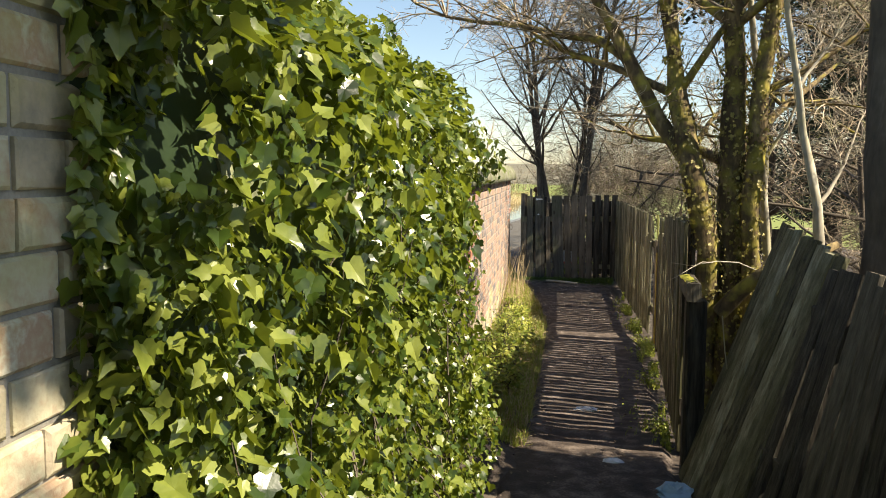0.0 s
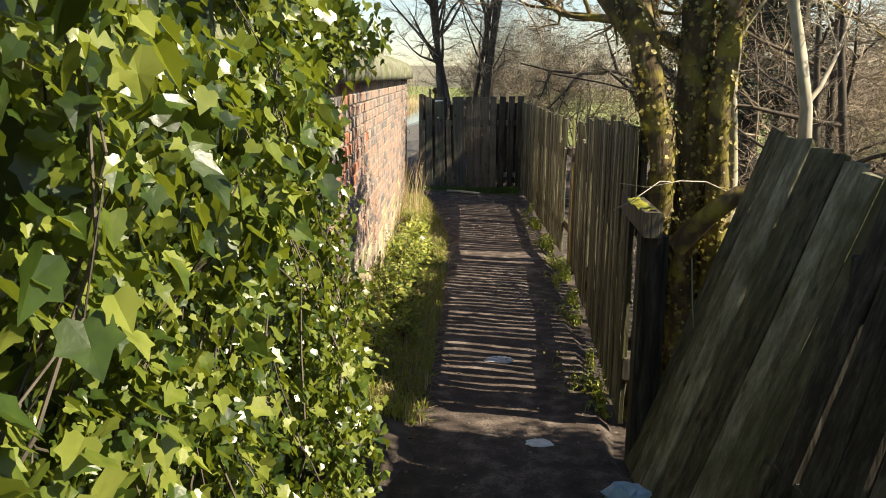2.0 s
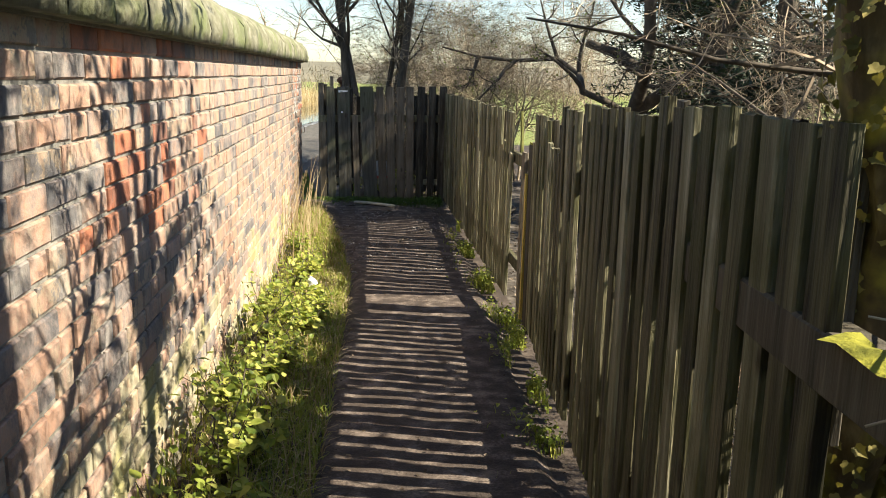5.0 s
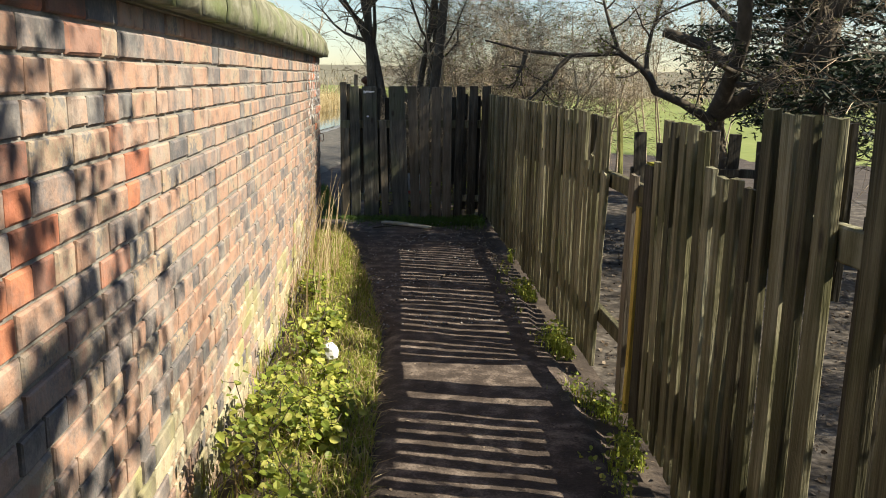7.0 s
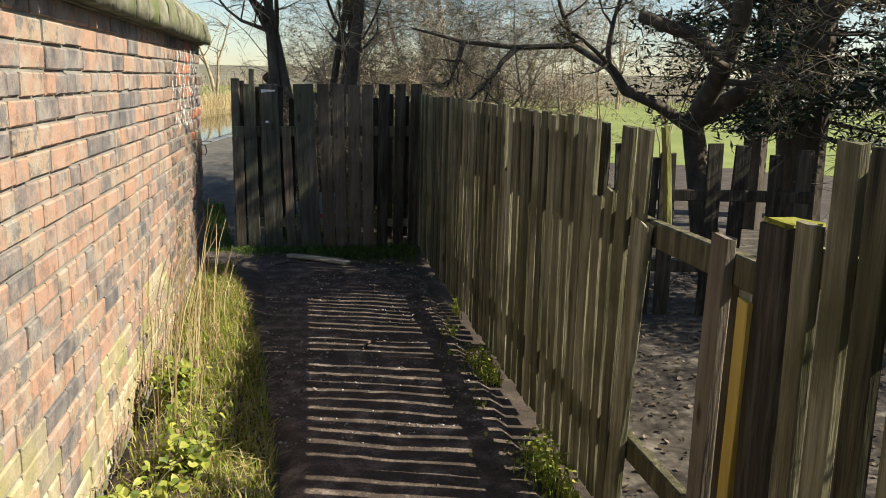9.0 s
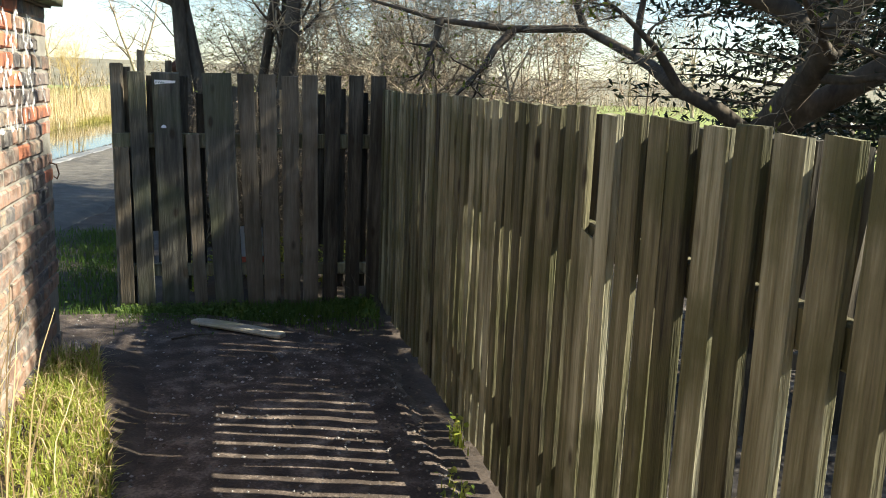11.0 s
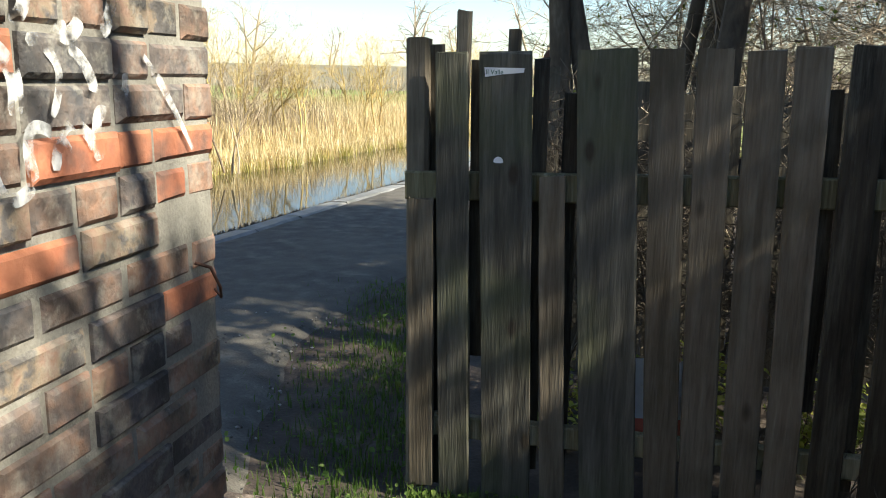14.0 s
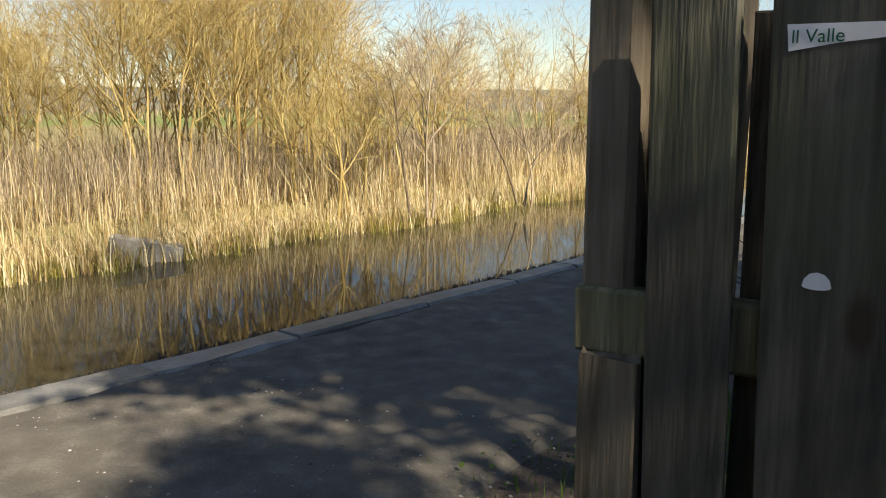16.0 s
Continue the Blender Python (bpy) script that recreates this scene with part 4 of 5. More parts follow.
set_trunk("shaded_tree", [(1.50, 3.82, 0.2), (1.49, 3.84, 1.2), (1.48, 3.86, 2.0), (1.5, 4.05, 3.2), (1.45, 4.0, 5.0)], [0.13, 0.12, 0.11, 0.09, 0.04], 34,
          "dark thick tree trunk behind the leaning panel", (M_BARK, M_TWIG), ((2, (0.6, 0.6, 0.5), 1.6), (3, (-0.5, 0.5, 0.7), 1.8), (3, (-0.7, -0.4, 0.5), 2.2), (4, (-0.5, -0.5, 0.6), 2.0)), "", 0)
set_trunk("pale_stem", [(1.38, 5.5, 0.1), (1.34, 5.4, 1.4), (1.28, 5.3, 2.0), (1.12, 5.2, 3.2), (1.0, 5.1, 4.4)], [0.03, 0.027, 0.025, 0.018, 0.008], 35,
          "pale grey slanting sapling stem", (M_PALE, M_PALE), ((2, (0.5, 0.2, 0.8), 0.9), (3, (-0.4, 0.5, 0.7), 0.9)), "pale saplings")
set_trunk("pale_stem", [(1.66, 5.3, 0.1), (1.60, 5.2, 1.2), (1.52, 5.05, 1.75), (1.36, 4.95, 2.4), (1.16, 4.9, 3.6)], [0.032, 0.028, 0.026, 0.02, 0.008], 36,
          "pale grey slanting sapling stem", (M_PALE, M_PALE), ((2, (0.7, 0.2, 0.5), 0.8), (3, (0.5, 0.5, 0.7), 0.9)), "pale saplings")
bough = Soup()
bough.tube([(1.0, 5.05, 1.12), (1.12, 5.0, 1.27), (1.22, 4.92, 1.38), (1.36, 4.9, 1.42), (1.6, 4.9, 1.55)], [0.05, 0.045, 0.04, 0.035, 0.02], 8)
tagged(part("broken_bough", bough, M_MOSSBARK, smooth=True), "short broken mossy bough wedged between the trunks", "branch")

# crooked boughs that reach from the mossy trees out over the path
overhang = thing("overhanging_bough", 0.73, 5.20, 2.00, "crooked mossy bough with bare twigs reaching over the path", "branch")
sprays = Soup()
rng = random.Random(41)
for pts, r0, r1 in (([(0.83, 5.11, 1.96), (0.64, 5.25, 2.27), (0.47, 5.30, 2.62), (0.35, 5.35, 2.86), (0.23, 5.40, 3.08), (0.07, 5.45, 3.34)], 0.05, 0.03), ([(0.46, 5.30, 2.63), (0.29, 5.50, 2.78), (0.02, 5.70, 2.85), (-0.23, 5.90, 2.95), (-0.52, 6.10, 3.01), (-0.79, 6.30, 3.09), (-1.04, 6.40, 3.21)], 0.03, 0.008)):
    limb = Soup()
    limb.tube(pts, [r0 + (r1 - r0) * i / (len(pts) - 1) for i in range(len(pts))], 7, 0, 0.3)
    part("limb", limb, M_MOSSBARK, overhang, smooth=True)
    for p in pts[1:]:
        for k in range(4):
            grow([sprays], p, (rng.uniform(-0.9, 0.3), rng.uniform(-0.3, 0.8), rng.uniform(0.0, 0.9)), rng.uniform(0.35, 0.9), 0.009, 1, rng, SPREAD)
part("crown", sprays, M_TWIG, overhang, "bare fine twigs", kind="stuff")

# scrub on the far side of the path fence
for i, (x, y, h, n) in enumerate(((4.2, 11.6, 2.4, 5), (5.2, 12.6, 3.0, 5), (6.2, 11.4, 3.4, 5), (4.4, 10.0, 1.9, 4), (7.0, 13.6, 3.6, 5), (5.6, 9.0, 3.0, 5), (6.6, 7.6, 3.6, 5), (8.0, 10.0, 4.0, 5), (3.4, 9.2, 1.3, 4), (6.0, 5.6, 3.8, 5), (4.9, 7.0, 2.4, 4),
                                  (2.6, 6.0, 1.6, 3), (8.5, 6.5, 4.2, 5), (3.6, 8.0, 1.9, 4), (7.4, 4.6, 4.2, 5), (1.75, 6.5, 1.2, 3), (3.3, 6.6, 2.2, 4), (5.0, 5.0, 2.8, 5), (4.6, 8.6, 2.4, 5))):
    tree("bare_shrub", x, y, 0, h, 0.024, 120 + i, "bare tangled shrub with sunlit grey twigs", (M_TWIG, M_TWIG), THICKET, stems=n, category="bush", group="scrub beyond the path fence")

tree("hawthorn_tree", 2.75, 7.35, 0.05, 3.4, 0.055, 150, "bare hawthorn tree beyond the path fence", (M_BARK, M_TWIG), TREE, (-0.12, 0.0), stems=2)
tree("hawthorn_tree", 2.3, 6.1, 0.1, 3.0, 0.045, 151, "bare hawthorn tree beyond the path fence", (M_BARK, M_TWIG), TREE, (0.05, 0.1))

# dark evergreens by the spreading tree, and added crowns shading wall and towpath
def evergreen(x, y, h, spread, low, seed, n=90):
    t = thing("evergreen_tree", x, y, 0, "dark dense evergreen beyond the path fence, placed also to cast shade", "tree", "evergreens")
    rng = random.Random(seed)
    s, lv = Soup(), Soup()
    s.tube([(x, y, -0.1), (x, y, h * 0.45), (x - 0.05, y, h)], [0.15, 0.10, 0.02], 7)
    for k in range(n):
        z = rng.uniform(low, h)
        a = rng.uniform(0, 6.28)
        ln = rng.uniform(0.55, 1.15) * spread * (1.1 - 0.75 * (z - low) / (h - low))
        p0, d = Vector((x, y, z)), Vector((math.cos(a), math.sin(a), rng.uniform(-0.25, 0.2)))
        s.tube([p0, p0 + d * ln * 0.5, p0 + d * ln + Vector((0, 0, -0.1))], [0.02, 0.012, 0.004], 4)
        for q in range(190):
            w = rng.uniform(0.2, 1.05)
            p = p0 + d * ln * w + Vector((rng.gauss(0, 0.11), rng.gauss(0, 0.11), rng.gauss(0, 0.07)))
            u = Vector((rng.gauss(0, 1), rng.gauss(0, 1), rng.gauss(0, 0.6))).normalized() * rng.uniform(0.03, 0.07)
            v = u.cross(Vector((rng.gauss(0, 1), rng.gauss(0, 1), 1))).normalized() * rng.uniform(0.008, 0.018)
            lv.add([p - u, p + v, p + u, p - v], [(0, 1, 2, 3)])
    part("trunk", s, M_BARK, t)
    part("crown", lv, M_EVERGREEN, t, "dense dark leaves", kind="stuff")


def high_crown(name, trunk, radii, centre, size, clumps, seed, label, leaf=(0.05, 0.1), count=200):
    """A tree added for shade, its dense crown unseen well above the walk."""
    t = thing(name, *trunk[0], label, "tree")
    rng = random.Random(seed)
    s, lv = Soup(), Soup()
    s.tube(trunk, radii, 8)
    top = Vector(trunk[-1])
    for k in range(clumps):
        a = Vector((rng.gauss(0, 1), rng.gauss(0, 1), rng.gauss(0, 1))).normalized() * rng.uniform(0.3, 1) ** 0.4
        c = Vector((centre[0] + a.x * size[0], centre[1] + a.y * size[1], centre[2] + a.z * size[2]))
        s.tube([top, (top + c) / 2 + Vector((0, 0, 0.2)), c], [0.06, 0.03, 0.01], 5)
        for q in range(count):
            p = c + Vector((rng.gauss(0, 0.3), rng.gauss(0, 0.3), rng.gauss(0, 0.2)))
            u = Vector((rng.gauss(0, 1), rng.gauss(0, 1), rng.gauss(0, 0.4))).normalized() * rng.uniform(*leaf)
            v = u.cross(Vector((rng.gauss(0, 0.5), rng.gauss(0, 0.5), 1))).normalized() * u.length * 0.6
            lv.add([p - u, p + v, p + u, p - v], [(0, 1, 2, 3)])
    part("trunk", s, M_BARK, t, smooth=True)
    part("crown", lv, M_EVERGREEN, t, "dense dark leaves added to block sunlight", kind="stuff")


# Unseen crown added so its shadow darkens the upper wall and ivy.
high_crown("start_shade_tree", [(3.4, -0.9, 0.3), (3.2, -0.8, 2.4), (2.9, -0.5, 4.0), (2.4, -0.3, 4.9)], [0.18, 0.15, 0.12, 0.08], (2.15, -0.34, 5.42), (0.3, 0.2, 0.38), 56, 140, "unseen evergreen tree added to shade the start of the path")
# Out of view: leaves added only to dapple the wall with shadow.
high_crown("added_shade_tree", [(3.3, 5.7, -0.1), (3.2, 5.8, 2.4), (2.9, 5.9, 3.9)], [0.10, 0.08, 0.05], (2.5, 6.1, 4.25), (1.0, 1.0, 0.75), 15, 88, "unseen thin tree added to dapple the wall with shade", (0.03, 0.06), 55)
# These two stand out of view, added to block light over the path.
evergreen(2.7, 2.3, 2.9, 0.8, 0.4, 65, 60)
evergreen(2.9, 3.9, 3.0, 0.8, 0.4, 66, 60)
evergreen(4.7, 14.6, 6.8, 1.35, 1.1, 61, 130)
evergreen(4.7, 13.0, 6.1, 1.2, 1.4, 63, 75)
evergreen(5.3, 16.6, 7.0, 1.5, 1.2, 62, 120)
# Crown above the view, added only to lay shade across the towpath.
high_crown("added_shade_tree", [(6.4, 17.4, -0.1), (6.2, 17.5, 2.5), (5.8, 17.8, 5.0), (5.0, 18.2, 6.4)], [0.24, 0.2, 0.15, 0.1], (4.0, 17.55, 6.4), (2.4, 2.4, 1.1), 64, 64, "tall added tree, its crown unseen, shading the towpath")

# second fence and post further back
fence_f = thing("timber_fence", 0.2, 16.9, 0, "low dark fence in shade behind the end fence", "fence", "path fences")
for i, (x, w, top) in enumerate(((-0.34, 0.09, 1.42), (-0.17, 0.07, 1.50), (-0.05, 0.09, 1.40), (0.12, 0.08, 1.46), (0.235, 0.12, 1.44), (0.37, 0.12, 1.4), (0.505, 0.12, 1.38), (0.64, 0.12, 1.42), (0.78, 0.12, 1.4), (0.92, 0.12, 1.38), (1.06, 0.12, 1.41), (1.2, 0.12, 1.4), (1.34, 0.12, 1.36))):
    add_board(fence_f, x, 16.9, 0.0, top, w, 0.02, 0, frng.uniform(-1, 1), 0, M_DARK)
for zz in (1.05, 1.32, 0.4):
    add_rail(fence_f, (-0.4, 16.93, zz), (1.6, 16.93, zz), 0.08, 0.035, M_DARK)
knob = thing("finial_post", -0.3, 18.4, 0, "rusty round-headed iron post beside the towpath", "post")
s = Soup()
s.tube([(-0.3, 18.4, -0.05), (-0.3, 18.4, 1.53)], [0.03, 0.028], 8)
part("shaft", s, M_IRON, knob, smooth=True)
s = Soup()
ball = [(-0.3, 18.4, 1.52 + 0.13 * q / 8) for q in range(9)]
s.tube(ball, [0.02 + 0.052 * math.sin(math.pi * q / 8) for q in range(9)], 10)
part("head", s, M_IRON, knob, smooth=True)
fence_g = thing("timber_fence", 3.0, 12.9, 0, "low broken dark fence beyond the path fence", "fence", "path fences")
for i in range(9):
    if i not in (3, 6):
        add_board(fence_g, 2.3 + i * 0.15, 13.0 - i * 0.02, 0.0, 1.18 + frng.uniform(-0.08, 0.05), 0.11, 0.02, 0, frng.uniform(-2, 2), 0, M_DARK)
for zz in (0.35, 0.85):
    add_rail(fence_g, (2.2, 13.03, zz), (3.6, 12.83, zz), 0.08, 0.035, M_DARK)

# ---- ivy over the start of the wall ----
rng = random.Random(17)
ivy = thing("ivy", -0.5, 3.0, 0.3, "thick glossy green ivy covering the brick wall", "climbing plant")


def ivy_depth(y, z):
    edge0, edge1 = (y - 1.06) / 0.10, (5.15 + 0.35 * noise.noise((0, 0, z * 2)) - (0.25 if z > 1.2 else 0) - y) / 0.6
    k = max(0.0, min(1, edge0)) * max(0.0, min(1, edge1))
    b = 0.25 + 0.20 * noise.noise((3, y * 1.2, z * 1.2)) + 0.12 * noise.noise((9, y * 3.2, z * 3.2))
    if z > 2.0:
        b -= (z - 2.0) * 0.55
    if z < 0.9:
        b += 0.05
    return -0.66 + max(0.0, b) * k, k


leaves, near, stems = Soup(), [], Soup()
for k in range(42000):
    y = rng.uniform(1.06, 5.9) if k % 9 else rng.uniform(1.05, 1.2)
    z = rng.uniform(floor_z(y) - 0.02, 2.48 - 0.06 * max(0, y - 3.4) + 0.12 * noise.noise((y * 2, 5, 1)))
    x, cover = ivy_depth(y, z)
    if cover < 0.08 or rng.random() > cover + 0.35:
        continue
    x += rng.uniform(-0.15, 0.04) if y > 1.2 or z > 2.04 else -rng.random() ** 1.5 * (x + 0.66)
    hollow = noise.noise((y * 4.2, z * 4.2, 7))
    if hollow > 0.10:
        if rng.random() < 0.55:
            continue
        x = max(x - 0.10 - 0.5 * hollow, -0.64)
    if y < 1.2 and z > 1.15 and rng.random() < 0.3:
        continue
    size = rng.choice((0.017, 0.022, 0.03, 0.042)) * rng.uniform(0.7, 1.2) * (1.0 if y < 3.4 else 0.85)
    nrm = Vector((1, rng.gauss(-0.1, 0.95), rng.gauss(0.3, 0.9)))
    if len(near) < 220 and y < 2.6 and z < 1.9 and rng.random() < 0.16:
        near.append((Vector((x + 0.02, y, z)), nrm, size * (1.25 if y < 2.0 else 1.1)))
    else:
        leaf_at(leaves, Vector((x, y, z)), nrm, size, rng)
for k in range(5200):
    y, x = rng.uniform(1.1, 5.5), rng.uniform(-1.2, -0.40)
    z = 2.16 + 0.17 * noise.noise((x * 3, y * 1.6, 2)) + (0.20 if y < 4.2 else 0.02) - max(0, x + 0.62) * 0.8
    leaf_at(leaves, Vector((x, y, z + rng.uniform(-0.08, 0.04))), Vector((rng.gauss(0.4, 0.5), rng.gauss(-0.1, 0.5), 1)), rng.uniform(0.022, 0.05), rng)
part("foliage", leaves, M_IVY, ivy, kind="stuff")
for k in range(45):
    y = rng.uniform(1.1, 4.4)
    z = floor_z(y) + rng.uniform(0, 0.8)
    pts, rad = [], []
    for q in range(9):
        x, _ = ivy_depth(y, z)
        pts.append((x - 0.05, y, z))
        rad.append(0.0035 * (1 - q / 11))
        y += rng.gauss(0.02, 0.06)
        z += rng.uniform(0.05, 0.18)
    stems.tube(pts, rad, 4)
part("woody_growth", stems, M_BARK, ivy, "woody brown ivy stems", kind="stuff")
# Dark sheet behind the leaves: shade in the gaps put into its colour.
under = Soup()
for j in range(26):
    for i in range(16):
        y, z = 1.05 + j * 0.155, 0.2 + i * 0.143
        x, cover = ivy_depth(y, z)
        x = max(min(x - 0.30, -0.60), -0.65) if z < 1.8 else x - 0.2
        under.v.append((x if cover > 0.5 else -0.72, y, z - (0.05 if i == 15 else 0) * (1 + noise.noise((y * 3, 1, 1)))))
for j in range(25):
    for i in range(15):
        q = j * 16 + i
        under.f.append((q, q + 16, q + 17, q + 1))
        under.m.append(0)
part("inner_growth", under, M_EVERGREEN, ivy, "dark sheet standing for shade between the ivy leaves", smooth=True)
shapes = []
for k in range(8):
    s = Soup()
    leaf_at(s, Vector((0, 0, 0)), Vector((0, 0, 1)), 1.0, random.Random(k))
    shapes.append(s.mesh("leaf", [M_IVYL], True))
for k, (p, nrm, size) in enumerate(near):
    ob = new("leaf", shapes[k % 8])
    m = Matrix.Translation(p) @ nrm.to_track_quat("Z", "Y").to_matrix().to_4x4() @ Matrix.Rotation(rng.uniform(-0.7, 0.7) - 0.3, 4, "Z") @ Matrix.Diagonal((size, size, size, 1))
    place(ob, m, ivy)

# ---- grass, brambles and dry stalks ----
def blades(s, n, where, height, width, rng, droop=0.5):
    for k in range(n):
        x, y, z = where(rng)
        h = rng.uniform(*height)
        a = rng.uniform(0, 6.28)
        d = Vector((math.cos(a), math.sin(a), 0))
        w = Vector((-d.y, d.x, 0)) * rng.uniform(0.6, 1.3) * width
        b = rng.uniform(0.1, 1) * droop
        p0, p1, p2 = Vector((x, y, z)), Vector((x, y, z + h * 0.55)) + d * h * b * 0.3, Vector((x, y, z + h * (1 - b * 0.35))) + d * h * b
        s.add([p0 - w, p0 + w, p1 + w * 0.7, p1 - w * 0.7, p2], [(0, 1, 2, 3), (3, 2, 4)])


rng = random.Random(23)
verge = Soup()
def on_verge(r):
    y = r.uniform(5.0, 14.2)
    right = float(np.interp(y, [5, 8, 11, 12.5, 14.2], [-0.12, -0.06, -0.02, -0.15, -0.45]))
    x = right - abs(r.gauss(0, 0.28))
    while x < -0.66:
        x = right - abs(r.gauss(0, 0.28))
    return x, y, ground_z(x, y) - 0.01
blades(verge, 15000, on_verge, (0.035, 0.11), 0.004, rng, 0.95)
tagged(part("grass_verge", verge, M_GRASS, kind="stuff"), "sunlit rough grass along the foot of the brick wall", "grass")
straw = Soup()
blades(straw, 4200, on_verge, (0.05, 0.15), 0.003, rng, 1.4)
tagged(part("dry_grass", straw, M_STRAW, kind="stuff"), "matted dead straw-coloured grass along the wall foot", "grass")
tuft = Soup()
def by_end(r):
    x = r.uniform(-1.3, 1.15)
    y = 15.48 - abs(r.gauss(0, 0.24)) if x > -0.5 else r.uniform(15.2, 18.5)
    if x < -0.5:
        x = -0.5 - abs(r.gauss(0, 0.35)) - 0.12 * (y - 15.2)
    return x, y, ground_z(x, y) - 0.01
blades(tuft, 11000, by_end, (0.03, 0.11), 0.0035, rng)
tagged(part("grass_bank", tuft, M_SHADEGRASS, kind="stuff"), "short dark grass at the foot of the end fence", "grass")
foot = Soup()
def by_fence(r):
    y = r.uniform(5.2, 13.2)
    x = fence_x(y) - 0.03 - abs(r.gauss(0, 0.1))
    return x, y, ground_z(x, y)
def clumped(r):
    for _ in range(20):
        x, y, z = by_fence(r)
        if noise.noise((x * 3, y * 2.2, 4)) > 0.05:
            break
    return x, y, z
blades(foot, 1500, clumped, (0.03, 0.12), 0.0035, rng)
for k in range(1600):
    x, y, z = clumped(rng)
    leaf_at(foot, Vector((x, y, z + rng.uniform(0.01, 0.13))), (rng.gauss(0, 0.5), rng.gauss(0, 0.5), 1), rng.uniform(0.012, 0.03), rng, False)
tagged(part("weeds", foot, M_BRAMBLE, kind="stuff"), "low weeds and leaves along the foot of the fence", "weeds")
dead = Soup()
for k in range(3500):
    x, y = rng.uniform(-0.35, 1.15), rng.uniform(3.5, 15.3)
    if 0.05 < x < 0.85 and rng.random() < 0.8:
        continue
    leaf_at(dead, Vector((x, y, floor_z(y) + 0.016)), (rng.gauss(0, 0.3), rng.gauss(0, 0.3), 1), rng.uniform(0.008, 0.022), rng, False)
for k in range(5000):
    x, y = rng.uniform(1.3, 4.2), rng.uniform(4.5, 15.0)
    leaf_at(dead, Vector((x, y, ground_z(x, y) + 0.01)), (rng.gauss(0, 0.4), rng.gauss(0, 0.4), 1), rng.uniform(0.015, 0.04), rng, False)
tagged(part("fallen_leaves", dead, M_DEADLEAF, kind="stuff"), "scattered dry fallen leaves on the bare earth", "leaves")


def bramble(x, y, h, seed, n=8, label="arching bramble with yellow-green leaves at the wall foot", group="brambles along the wall"):
    rng = random.Random(seed)
    t = thing("bramble", x, y, ground_z(x, y), label, "bramble", group)
    st, lv = Soup(), Soup()
    for k in range(n):
        a = rng.uniform(0, 6.28)
        d = Vector((math.cos(a) * 0.45 + 0.1, math.sin(a), 0))
        ln = h * rng.uniform(0.6, 1.1)
        pts = []
        for q in range(8):
            u = q / 7
            pts.append(Vector((x, y, ground_z(x, y) - 0.02)) + d * ln * u * u * 0.6 + Vector((rng.gauss(0, 0.012), rng.gauss(0, 0.012), ln * (u - 0.45 * u * u * rng.uniform(0.6, 1.3)))))
        st.tube(pts, [0.004 * (1 - 0.6 * q / 7) for q in range(8)], 4)
        for q in range(26):
            i = rng.randrange(1, 7)
            p = pts[i].lerp(pts[i + 1], rng.random()) + Vector((rng.gauss(0, 0.035), rng.gauss(0, 0.035), rng.gauss(0, 0.03)))
            leaf_at(lv, p, (rng.gauss(0.3, 0.5), rng.gauss(-0.1, 0.5), 1), rng.uniform(0.018, 0.045), rng, False, 0.2)
    part("cane_growth", st, M_BARK, t, "thin brown canes", kind="stuff")
    part("foliage", lv, M_BRAMBLE, t, kind="stuff")


for i, (x, y, h) in enumerate(((-0.45, 5.4, 0.55), (-0.42, 6.0, 0.45), (-0.4, 6.7, 0.6), (-0.48, 7.3, 0.65), (-0.38, 7.9, 0.5), (-0.46, 8.5, 0.6), (-0.35, 9.1, 0.5), (-0.25, 9.6, 0.42), (-0.4, 10.0, 0.45), (-0.35, 10.7, 0.4), (-0.5, 11.4, 0.35), (-0.5, 5.0, 0.5), (-0.3, 8.2, 0.42), (-0.28, 8.9, 0.38), (-0.22, 9.35, 0.36), (-0.5, 9.0, 0.5), (-0.33, 7.0, 0.42), (-0.3, 6.3, 0.4))):
    bramble(x, y, h, 200 + i, 9)

for i, (x, y, h) in enumerate(((-0.05, 16.05, 0.5), (0.55, 16.3, 0.6), (0.9, 16.05, 0.55), (1.1, 16.2, 0.6), (0.25, 16.4, 0.5))):
    bramble(x, y, h, 240 + i, 12, "arching shaded bramble behind the end fence", "brambles behind the end fence")
    tree("bare_shrub", x + 0.1, y + 0.15, -0.05, 1.25, 0.012, 260 + i, "bare dark shrub behind the end fence", (M_BARK, M_BARK), THICKET, stems=3, category="bush", group="scrub behind the end fence")

weed = Soup()
rng = random.Random(27)
for k in range(2600):
    x, y, z = by_end(rng)
    if noise.noise((x * 3.5, y * 3.5, 2)) < -0.05:
        continue
    leaf_at(weed, Vector((x, y, z + rng.uniform(0.01, 0.09))), (rng.gauss(0, 0.5), rng.gauss(-0.3, 0.5), 1), rng.uniform(0.010, 0.028), rng, False)
tagged(part("leafy_weeds", weed, M_SHADEGRASS, kind="stuff"), "low dark leafy weeds at the foot of the end fence", "weeds")

stalks = Soup()
rng = random.Random(29)
for k in range(65):
    y = min(rng.gauss(11.9, 0.6), 12.7)
    x = rng.uniform(-0.66, -0.35)
    z = ground_z(x, y)
    h = rng.uniform(0.35, 1.0)
    a = rng.uniform(0, 6.28)
    d = Vector((abs(math.cos(a)) * 0.5, math.sin(a), 0)) * rng.uniform(0.05, 0.5)
    pts = [Vector((x, y, z)) + d * h * u * u + Vector((rng.gauss(0, 0.006), rng.gauss(0, 0.006), h * (u - 0.2 * u * u))) for u in (0, 0.25, 0.5, 0.75, 1)]
    stalks.tube(pts, [0.003, 0.0028, 0.0024, 0.002, 0.001], 3)
